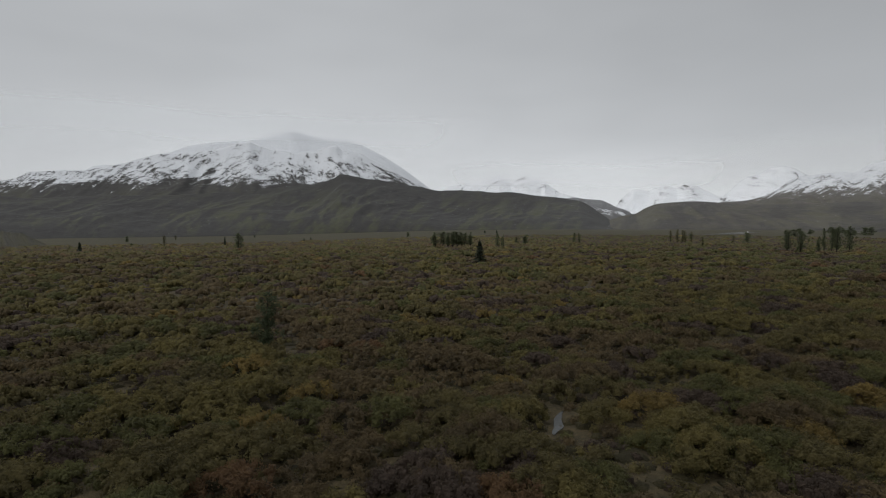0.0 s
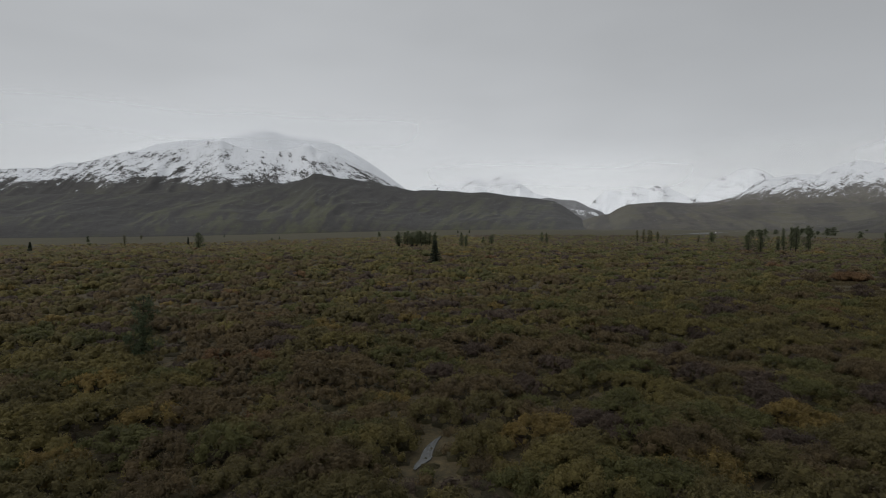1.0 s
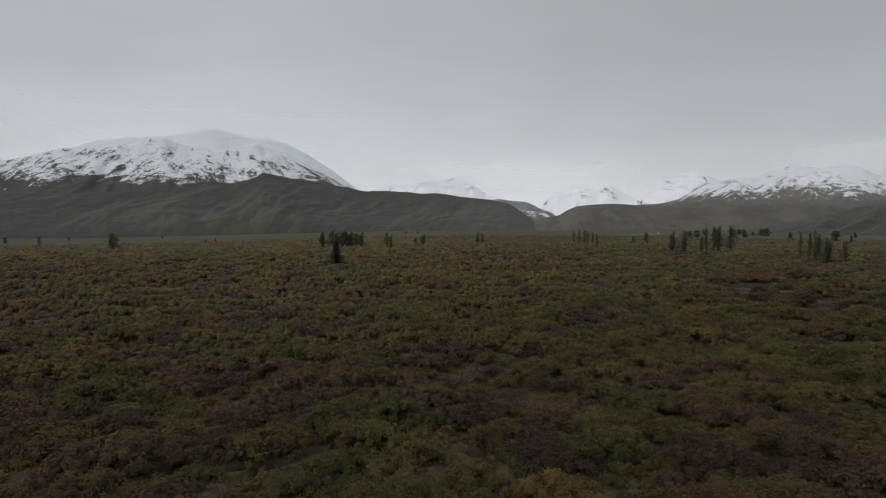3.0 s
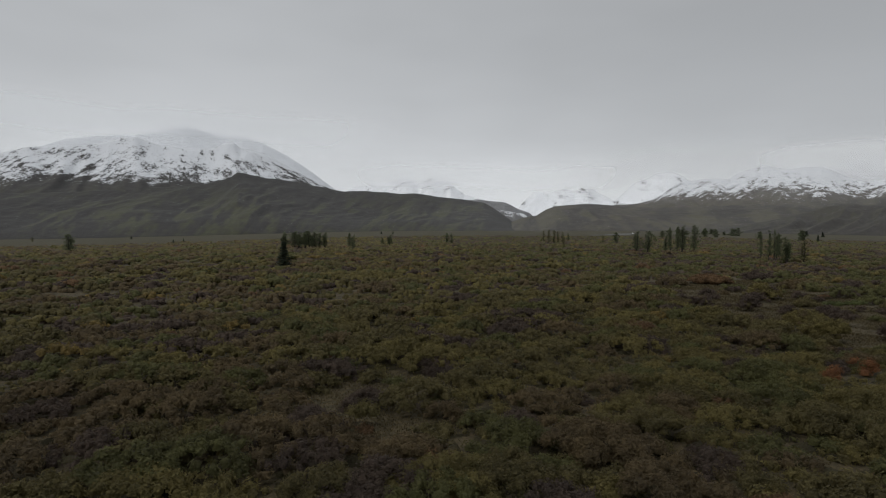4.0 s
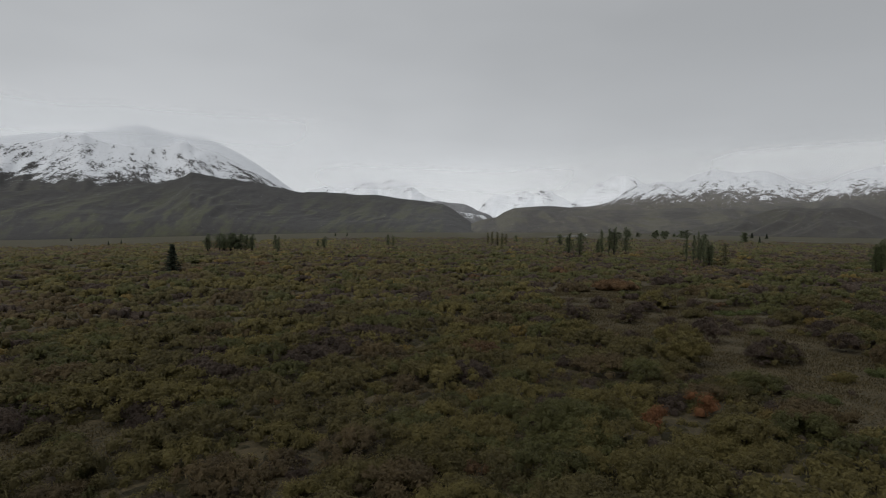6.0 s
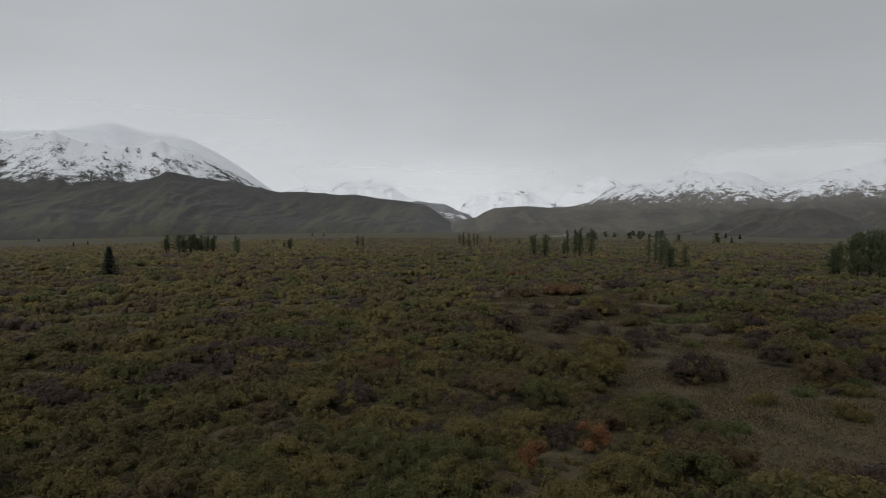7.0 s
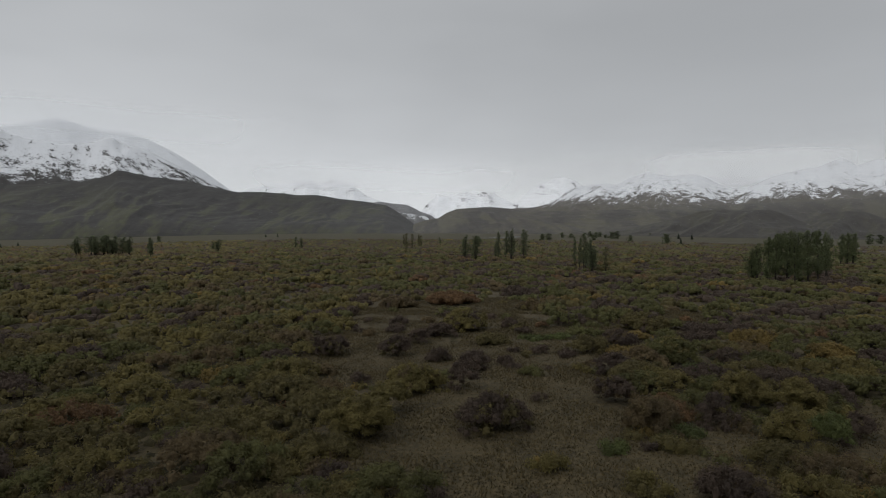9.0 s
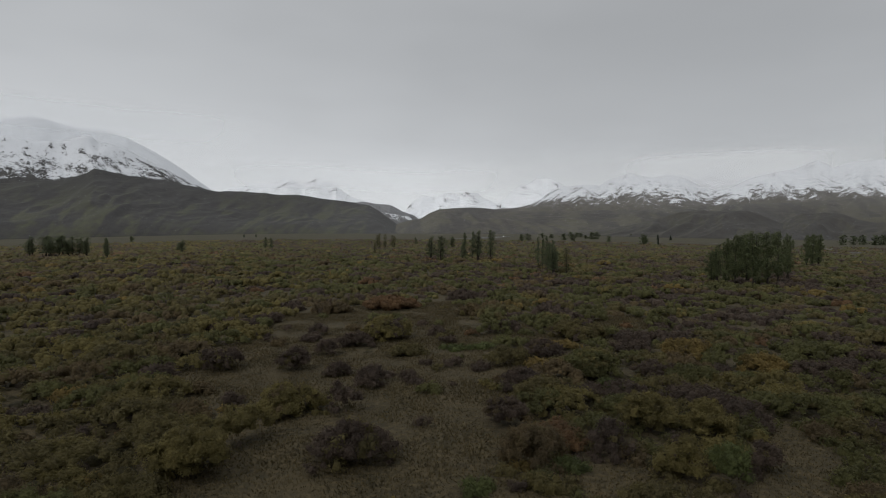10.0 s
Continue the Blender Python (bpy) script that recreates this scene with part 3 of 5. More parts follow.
mist("backdrop_cloud", -72, 8, 4180, 150, 830, mist_material("thin_cloud", 330, 700, 740, 820, 0.30, 0.0012, 30, 0.55, (-72.0, 8.0, 8.0)), "thin cloud drifting over the summit")
mist("backdrop_haze", -72, 26, 2200, -70, 300, mist_material("valley_haze", -70, 40, 120, 280, 0.03, 0.001, 20, 0.50, (-72.0, 26.0, 12.0)), "faint haze before the slopes")
mist("backdrop_east_haze", 6, 92, 1900, -70, 330, mist_material("east_haze", -90, 20, 150, 310, 0.04, 0.001, 20, 0.50, (6.0, 92.0, 16.0)), "faint haze before the brown slopes")
mist("backdrop_east_cloud", 20, 92, 2950, -40, 500, mist_material("east_cloud", 50, 280, 320, 440, 0.24, 0.0015, 20, 0.52, (20.0, 92.0, 12.0)), "low cloud resting on the eastern range")
mist("backdrop_peak_cloud", 38, 60, 4260, -40, 560, mist_material("peak_cloud", 150, 380, 470, 550, 0.5, 0.0015, 20, 0.55, (38.0, 60.0, 6.0)), "cloud wrapped round the veiled peak")
mist("backdrop_glacier_cloud", -4, 36, 3570, -60, 430, mist_material("glacier_cloud", 40, 330, 340, 420, 0.27, 0.0018, 30, 0.66, (-2.0, 34.0, 8.0)), "bright cloud lying over the glacier")

# ------------------------------------------------------------ shrubs
LINE = ((-3.0, 0.0), (74.0, 35.0))      # the stretch of tundra that is passed most closely
SPECIES = ("olive", "green", "lime", "brown", "purple", "russet", "gold")


def nearness(x, y):
    d = off_line(x, y, *LINE)
    return np.where(d < 20, 30 + (20 - d) * 1.5, np.maximum(d, 25))   # what lies right beside the line is looked over


def in_view_wedge(x, y, margin):
    """The part of the plan that lies ahead of the line, between its two outer sight lines."""
    la, ra = radians(-37), radians(63)
    left = (x - LINE[0][0]) * math.cos(la) - (y - LINE[0][1]) * math.sin(la)
    right = (x - LINE[1][0]) * math.cos(ra) - (y - LINE[1][1]) * math.sin(ra)
    ahead = (y - LINE[0][1]) - (x - LINE[0][0]) * 0.45
    return (left > -margin) & (right < margin) & (ahead > 8 - margin)


def shrub_cloud(rng, cx, cy, rad, hgt, sprig, cover, base=None, dense=1.0, lobe=None):
    """Many shrubs at once. Returns the lobes' centres and radii, the sprigs on them (places, outward ways, sizes, lobes) and the
    twiggy core of each shrub (vertices, faces)."""
    base = land(cx, cy) if base is None else base
    lobe = np.maximum(0.30, sprig * 2.25) if lobe is None else lobe
    n_lobe = np.clip((rad / lobe) ** 2 * 0.95 * dense, 2, 90).astype(int)
    who = np.repeat(np.arange(len(cx)), n_lobe)
    k = len(who)
    rr, th = np.sqrt(rng.uniform(0, 1, k)), rng.uniform(0, 2 * np.pi, k)
    # uneven outline: each shrub has its own three-lobed plan
    ph = rng.uniform(0, 6.28, len(cx))[who]
    reach = rad[who] * (1 + 0.22 * np.sin(3 * th + ph) + 0.16 * np.sin(5 * th - ph * 1.7))
    lr = np.minimum(lobe[who] * rng.uniform(0.55, 1.5, k), rad[who] * 0.75)
    lx = cx[who] + rr * reach * 0.86 * np.cos(th)
    ly = cy[who] + rr * reach * 0.86 * np.sin(th)
    low = smooth(0.10, 0.45, lobe[who] / 2.25)   # what stands far off is drawn as broad, low mounds
    top = hgt[who] * (0.24 + 0.76 * np.sqrt(np.clip(1 - rr ** 2.4, 0, 1))) * rng.uniform(0.82 + 0.1 * low, 1.06, k)
    flat = 1 - 0.38 * low
    lz = base[who] + np.maximum(top - lr * flat * 0.8, 0.05)
    lobes = np.stack([lx, ly, lz, lr, flat], 1)
    n_leaf = np.broadcast_to(cover, len(cx))[who] * 2 * np.pi * lr ** 2 / (0.47 * sprig[who] ** 2) * 0.30
    n_leaf = np.clip(n_leaf + rng.uniform(0, 1, k), 1, 400).astype(int)
    idx = np.repeat(np.arange(k), n_leaf)
    d = sphere_dirs(rng, len(idx), -0.3)
    at = lobes[idx, :3] + d * (lr[idx] * rng.uniform(0.78, 1.26 - 0.14 * low[idx]))[:, None] * np.stack([flat[idx] * 0 + 1, flat[idx] * 0 + 1, flat[idx]], 1)
    at[:, 2] = np.maximum(at[:, 2], base[who][idx] + 0.03)
    sprigs = (at, d + [0, 0, 0.35], sprig[who][idx], idx)
    # cores
    m = len(cx)
    seg = 7
    ca = np.linspace(0, 2 * np.pi, seg, endpoint=False)[None, :] + rng.uniform(0, 6.28, (m, 1))
    jit = rng.uniform(0.8, 1.15, (m, seg))
    r0, r1 = rad[:, None] * 0.20 * jit, rad[:, None] * 0.12 * jit[:, ::-1]
    low = np.stack([cx[:, None] + r0 * np.cos(ca), cy[:, None] + r0 * np.sin(ca), np.broadcast_to(base[:, None] - 0.1, ca.shape)], -1)
    mid = np.stack([cx[:, None] + r1 * np.cos(ca), cy[:, None] + r1 * np.sin(ca), base[:, None] + hgt[:, None] * rng.uniform(0.10, 0.20, (m, seg))], -1)
    tip = np.stack([cx, cy, base + hgt * 0.26], -1)[:, None, :]
    cv = np.concatenate([low, mid, tip], 1)
    q = np.arange(seg)
    nx = (q + 1) % seg
    tri = np.concatenate([np.stack([q, nx, seg + nx], 1), np.stack([q, seg + nx, seg + q], 1), np.stack([seg + q, seg + nx, np.full(seg, 2 * seg)], 1)])
    cf = (tri[None] + (np.arange(m) * (2 * seg + 1))[:, None, None]).reshape(-1, 3)
    return lobes, sprigs, (cv.reshape(-1, 3), cf)


def merged(pieces):
    v, f, n = [], [], 0
    for a, b in pieces:
        v.append(a)
        f.append(b + n)
        n += len(a)
    return np.vstack(v), np.vstack(f)


def lobe_hulls(rng, lobes, seg=5, rings=2, even=0.55):
    """A small uneven dome for each lobe: the leaf mass that the sprigs stand out from."""
    m = len(lobes)
    flat = lobes[:, 4:5] if lobes.shape[1] > 4 else np.ones((m, 1))
    turn = rng.uniform(0, 6.28, (m, 1))
    q = np.arange(seg)
    made = []
    for el, n in ((40, 0.0), (-25, 0.5)) if rings == 2 else ((-5, 0.0),):
        a = turn + (q[None, :] + n) * 2 * np.pi / seg
        r = lobes[:, 3:4] * rng.uniform(even, 1.05, (m, seg))
        made.append(np.stack([lobes[:, 0:1] + r * math.cos(radians(el)) * np.cos(a), lobes[:, 1:2] + r * math.cos(radians(el)) * np.sin(a), lobes[:, 2:3] + r * flat * math.sin(radians(el))], -1))
    tip = (lobes[:, :3] + np.stack([rng.normal(0, 0.15, m) * lobes[:, 3], rng.normal(0, 0.15, m) * lobes[:, 3], lobes[:, 3] * flat[:, 0] * rng.uniform(0.7, 0.95, m)], 1))[:, None, :]
    v = np.concatenate([tip, *made], 1)
    n = (q + 1) % seg
    tri = [np.stack([0 * q, 1 + q, 1 + n], 1)]
    if rings == 2:
        tri += [np.stack([1 + q, 1 + seg + q, 1 + n], 1), np.stack([1 + n, 1 + seg + q, 1 + seg + n], 1)]
    f = (np.concatenate(tri)[None] + (np.arange(m) * (rings * seg + 1))[:, None, None]).reshape(-1, 3)
    return v.reshape(-1, 3), f


def leafy(name, rng, lobes, sprigs, mat, spread=0.55, core=None):
    """Lobes and sprigs, and a core if given, in one mesh."""
    fine, far = lobes[:, 3] < 0.45, lobes[:, 3] > 1.3
    mid = ~fine & ~far
    hv, hf = merged([lobe_hulls(rng, lobes[fine] * [1, 1, 1, 0.9, 1], 4), lobe_hulls(rng, lobes[mid], 4, 2, 0.75), lobe_hulls(rng, lobes[far], 5, 1, 0.75)])
    lv = leaves(rng, sprigs[0], sprigs[1], sprigs[2], spread)
    v, f = [hv, lv], [hf, soup(lv) + len(hv)]
    smooth_f, slot = [np.ones(len(hf)), np.zeros(len(lv) // 3)], [np.zeros(len(hf) + len(lv) // 3)]
    mats = [mat]
    if core is not None:
        f.append(core[1] + len(hv) + len(lv))
        v.append(core[0])
        smooth_f.append(np.zeros(len(core[1])))
        slot.append(np.ones(len(core[1])))
        mats.append(TWIGS)
    return mesh_of(name, np.vstack(v), np.vstack(f), mats, np.concatenate(slot), np.concatenate(smooth_f))


def jittered(rng, x0, x1, y0, y1, step):
    gx, gy = np.meshgrid(np.arange(x0, x1, step), np.arange(y0, y1, step))
    gx, gy = gx.ravel(), gy.ravel()
    return gx + rng.uniform(-0.48, 0.48, len(gx)) * step, gy + rng.uniform(-0.48, 0.48, len(gy)) * step


def choose_species(rng, x, y):
    """Patches of one kind, a few metres to tens of metres wide, with strays; browner in the west, greener in the east."""
    n = len(x)
    wide, small = fbm(x / 34.0, y / 34.0, 101, 3), fbm(x / 7.0, y / 7.0, 103, 3)
    tone = 0.5 * (wide - 0.5) + 1.0 * (small - 0.5) + rng.normal(0, 0.10, n) + 0.05 * smooth(90, 10, x) - 0.03 - 0.05 * smooth(75, 115, x) - 0.09 * smooth(25, 55, x) * smooth(98, 82, x)
    dusk = fbm(x / 4.0, y / 4.0, 107, 3) + rng.normal(0, 0.11, n)
    kind = np.where(tone > 0.10, 3, np.where(tone > -0.09, 0, np.where(tone > -0.20, 1, 2)))
    kind = np.where((dusk > 0.70 - 0.13 * smooth(95, 130, x)), 4, kind)
    kind = np.where((dusk < 0.27) & (rng.uniform(0, 1, n) < 0.6), 2, kind)
    kind = np.where((kind == 2) & (rng.uniform(0, 1, n) < 0.8 * smooth(70, 105, x)), 1, kind)
    kind = np.where((kind == 0) & (rng.uniform(0, 1, n) < 0.5 * smooth(85, 125, x)), 1, kind)
    roll = rng.uniform(0, 1, n)
    kind = np.where((roll < 0.035) & (tone > 0.05), 5, kind)
    kind = np.where(roll > 0.985, 6, kind)
    return kind


SHRUB_WORDS = {"olive": "olive-green willow shrub grown into the thicket", "green": "green-leaved willow shrub grown into the thicket", "lime": "yellow-green willow shrub turning in autumn",
               "brown": "brown-leaved dwarf birch shrub in the thicket", "purple": "half-bare purple-grey birch shrub with dark twigs", "russet": "russet dwarf birch shrub in autumn leaf",
               "gold": "golden-leaved shrub standing out of the thicket"}
shrub_seed = [0]


def shrub(x, y, rad, hgt, kind):
    """One shrub of the thicket, with its leafy crown over a dark stem base."""
    shrub_seed[0] += 1
    rng = np.random.default_rng(3000 + shrub_seed[0])
    root = tagged(empty("shrub", pose(x, y, land1(x, y))), SHRUB_WORDS[kind], "shrub", "shrubs of the thicket")
    one = np.array([0.0])
    lobes, sprigs, core = shrub_cloud(rng, one, one, one + rad, one + hgt, one + 0.086, 1.2 if kind == "purple" else 1.5, one)
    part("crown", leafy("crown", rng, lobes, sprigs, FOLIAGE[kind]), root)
    part("stem", mesh_of("stem", *core, [TWIGS]), root, "dark twiggy stem base")


def plant_thicket():
    rng = np.random.default_rng(11)
    groups = []
    # step, nearest, farthest, radius range, height range, cover
    for step, near, far, ra, rb, ha, hb, cover in ((2.5, 0, 75, 1.15, 2.5, 0.6, 1.65, 1.0), (2.6, 75, 160, 1.1, 2.3, 0.35, 1.7, 0.32),
                                                  (4.0, 160, 330, 1.7, 3.2, 0.30, 1.7, 0.20), (9.0, 330, 760, 3.0, 6.0, 0.5, 1.1, 0.1)):
        x, y = jittered(rng, -far * 0.75 - 60, 110 + far * 1.02, -10, 60 + far * 1.1, step)
        d = nearness(x, y)
        keep = (d >= near) & (d < far) & in_view_wedge(x, y, 4 + step * 2)
        x, y, d = x[keep], y[keep], d[keep]
        gap = fbm(x / 4.2, y / 4.2, 131, 3)
        swell = fbm(x / 6.5, y / 6.5, 137, 3)
        size = np.clip(0.5 + 1.5 * (swell - 0.5) + rng.normal(0, 0.27, len(x)) - 0.45 * smooth(0.42, 0.30, gap), 0, 1)
        rad, hgt = ra + (rb - ra) * size, ha + (hb - ha) * np.clip(size + rng.normal(0, 0.12, len(x)), 0, 1)
        keep = (openness(x, y) < -0.45 * rad) & (off_line(x, y, *POOL) > 0.1 + 0.72 * rad)
        if far < 200:
            for bx, by, br in BUSHES:
                keep &= np.hypot(x - bx, y - by) > br * 0.75 + 0.45 * rad
        if far > 400:
            keep &= rng.uniform(0, 1, len(x)) < 1.0 - 0.75 * smooth(330, 760, d)
        groups.append((x[keep], y[keep], d[keep], rad[keep], hgt[keep], np.full(keep.sum(), cover)))
    # undergrowth that closes the gaps nearest to the line
    x, y = jittered(rng, -30, 130, 0, 110, 1.5)
    reach = off_line(x, y, *LINE)
    keep = (reach > 12) & (reach < 44) & in_view_wedge(x, y, 2) & (openness(x, y) < -0.9) & (off_line(x, y, *POOL) > 0.75)
    x, y = x[keep], y[keep]
    size = np.clip(rng.normal(0.45, 0.25, len(x)), 0, 1)
    groups.append((x, y, nearness(x, y), 0.42 + 0.42 * size, 0.26 + 0.34 * size, np.full(len(x), 1.0)))
    # a coarse belt round the seen part
    x, y = jittered(rng, -110, 180, -70, 110, 4.0)
    keep = ~in_view_wedge(x, y, 8) & (nearness(x, y) < 75)
    x, y = x[keep], y[keep]
    groups.append((x, y, np.full(len(x), 170.0), rng.uniform(1.4, 2.4, len(x)), rng.uniform(0.8, 1.6, len(x)), np.full(len(x), 0.7)))
    x, y, d, rad, hgt, cover = [np.concatenate(c) for c in zip(*groups)]
    kind = choose_species(rng, x, y)
    hgt = np.where(kind == 4, hgt * 0.85, hgt)
    # the shrubs that are passed most closely are things of their own
    reach = off_line(x, y, *LINE)
    alone = (reach > 13.5) & (reach < 27.5) & in_view_wedge(x, y, -1) & (rad > 1.1)
    alone[np.flatnonzero(alone)[300:]] = False
    cover = np.where((reach > 12) & (reach < 46), cover * 1.25, cover)
    for n in np.flatnonzero(alone):
        shrub(x[n], y[n], rad[n], hgt[n], SPECIES[kind[n]])
    x, y, d, rad, hgt, cover, kind = [q[~alone] for q in (x, y, d, rad, hgt, cover, kind)]
    mound = np.maximum(0.30, np.clip(0.0035 * d, 0.086, 1.4) * (1.75 - 0.38 * smooth(60, 110, d)))
    sprig = np.clip((0.0033 - 0.0012 * smooth(40, 110, d)) * d, 0.086, 1.2)
    labels = {"olive": "olive-green willow thicket covering the tundra", "green": "fresh green willow shrubs among the thicket", "lime": "yellow-green willow shrubs turning with autumn",
              "brown": "brown dwarf birch shrubs in autumn leaf", "purple": "bare purple-grey birch shrubs with dark twigs", "russet": "russet dwarf birch shrubs scattered in thicket",
              "gold": "golden autumn shrubs scattered in the thicket"}
    made = {}
    for n, name in enumerate(SPECIES):
        w = kind == n
        # purple shrubs are half bare: fewer, finer sprigs
        bare = name == "purple"
        made[name] = (*shrub_cloud(rng, x[w], y[w], rad[w], hgt[w], sprig[w] * (0.85 if bare else 1.0), cover[w] * (0.8 if bare else 1.0) * (1 - 0.80 * smooth(32, 95, d[w])), lobe=mound[w]), d[w])
    # what lies buried under its neighbours never shows: leave it out
    cell, wide, deep = 0.5, 1300, 1000
    roof = np.full((wide, deep), -99.0)

    def cells(at):
        return np.clip(((at[:, 0] + 300) / cell).astype(int), 0, wide - 1), np.clip(((at[:, 1] + 100) / cell).astype(int), 0, deep - 1)

    def shows(at, top, slack):
        i, j = cells(at)
        edge = (i == 0) | (j == 0) | (i == wide - 1) | (j == deep - 1)
        return edge | (top > roof[i, j] - slack) | (openness(at[:, 0], at[:, 1]) > -2.2)

    for lobes, sprigs, *_ in made.values():
        np.maximum.at(roof, cells(lobes), lobes[:, 2] + lobes[:, 3] * lobes[:, 4])
    for name, (lobes, (at, out, size, idx), (cv, cf), near) in made.items():
        keep = shows(lobes, lobes[:, 2] + lobes[:, 3] * lobes[:, 4], 0.34 + 0.3 * lobes[:, 3])
        some = keep[idx] & shows(at, at[:, 2], 0.30 + 0.3 * size)
        cores = np.repeat(near < 75, 21)
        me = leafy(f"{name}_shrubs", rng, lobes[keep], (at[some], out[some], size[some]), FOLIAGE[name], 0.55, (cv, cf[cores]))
        tagged(new(f"{name}_shrubs", me), labels[name], "shrubs", kind="stuff")


def plant_heath():
    """The low dark heath that closes the ground between the shrubs."""
    rng = np.random.default_rng(19)
    lobes = []
    for step, near, far in ((1.4, 0, 75),):
        x, y = jittered(rng, -far * 0.75 - 60, 110 + far * 1.02, -10, 60 + far * 1.1, step)
        d = nearness(x, y)
        keep = (d >= near) & (d < far) & in_view_wedge(x, y, 6)
        x, y = x[keep], y[keep]
        keep = (openness(x, y) < -1.6) & (off_line(x, y, *POOL) > 0.6)
        x, y = x[keep], y[keep]
        r = step * rng.uniform(0.45, 0.8, len(x))
        rise = rng.uniform(0.12, 0.34, len(x))
        lobes.append(np.stack([x, y, land(x, y) + rise - 0.82 * r, r], 1))
    lobes = np.vstack(lobes)
    hv, hf = lobe_hulls(rng, lobes, 5, 2, 0.6)
    heath = leaf_material("low_heath", (0.036, 0.031, 0.014), (0.054, 0.046, 0.020), (0.086, 0.073, 0.032), 0.9, 9.0, 0.3)
    near = lobes[(lobes[:, 3] < 1.0) & (off_line(lobes[:, 0], lobes[:, 1], *LINE) > 14) & (off_line(lobes[:, 0], lobes[:, 1], *LINE) < 70)]
    idx = np.repeat(np.arange(len(near)), np.where(off_line(near[:, 0], near[:, 1], *LINE) < 44, 6, 9))
    way = sphere_dirs(rng, len(idx), 0.45)
    lv = leaves(rng, near[idx, :3] + way * near[idx, 3:4] * rng.uniform(0.9, 1.12, (len(idx), 1)), way, np.full(len(idx), 0.10), 0.6)
    v, f = np.vstack([hv, lv]), np.vstack([hf, soup(lv) + len(hv)])
    tagged(new("low_heath", mesh_of("low_heath", v, f, [heath], shade=np.r_[np.ones(len(hf)), np.zeros(len(lv) // 3)])), "low dark heath between the shrubs", "heath", kind="stuff")



# ------------------------------------------------------------ single bushes in and round the clearings
BUSH_WORDS = {"olive": "olive-green willow bush on the grassy clearing", "green": "bright green willow bush on the grassy clearing", "lime": "large yellow-green willow bush beside the clearing",
              "brown": "brown-leaved dwarf birch bush on the clearing", "purple": "half-bare purple-grey birch bush on dry grass", "russet": "russet dwarf birch bush on dry grass",
              "gold": "golden yellow bush on the dry grass", "fresh": "low fresh green willow bush on the clearing", "orange": "orange-red autumn bush among green shrubs"}
bush_seed = [0]
BUSHES = []


def bush(x, y, width, height, kind, second=None):
    """A bush of several rounded mounds, with a leafy crown over dark stems."""
    sprig = max(0.08, 0.0026 * float(off_line(x, y, *LINE)))
    bush_seed[0] += 1
    rng = np.random.default_rng(500 + bush_seed[0])
    z = land1(x, y)
    BUSHES.append((x, y, width / 2))
    root = tagged(empty("bush", pose(x, y, z)), BUSH_WORDS[kind], "bush", "bushes of the clearing")
    ring = max(0, int(width / 1.1) - 1)
    n = ring + 1
    r = np.r_[width / 2 * (0.70 if ring else 0.95), np.full(ring, width / 2 * 0.56) * rng.uniform(0.75, 1.15, ring)]
    a = rng.uniform(0, 6.28) + np.arange(n) * 6.283 / max(ring, 1) + rng.normal(0, 0.3, n)
    off = np.maximum(width / 2 - r, 0) * rng.uniform(0.7, 1.2, n) * np.r_[0.0, np.ones(ring)]
    cx, cy = off * np.cos(a), off * np.sin(a) * 0.8
    h = height * np.r_[1.0, rng.uniform(0.68, 1.0, ring)]
    share = 0.72 if kind == "purple" else 1.0
    lobes, sprigs, core = shrub_cloud(rng, cx, cy, r, h, np.full(n, sprig), share * 1.4, np.zeros(n), 1.5)
    part("crown", leafy("crown", rng, lobes, sprigs, FOLIAGE[kind]), root)
    if second:
        lobes, sprigs, _ = shrub_cloud(rng, cx, cy, r * 0.9, h * 1.02, np.full(n, sprig), 0.9, np.zeros(n))
        some = rng.uniform(0, 1, len(lobes)) < 0.35
        few = some[sprigs[3]]
        part("turned_foliage", leafy("turned_foliage", rng, lobes[some], tuple(q[few] for q in sprigs[:3]), FOLIAGE[second]), root)
    one = np.zeros(1)
    core = shrub_cloud(rng, one, one, one + width * 0.24, one + height * 0.5, one + sprig, 0.1, one)[2]
    part("stem", mesh_of("stem", *core, [TWIGS]), root, "dark twiggy stem base")


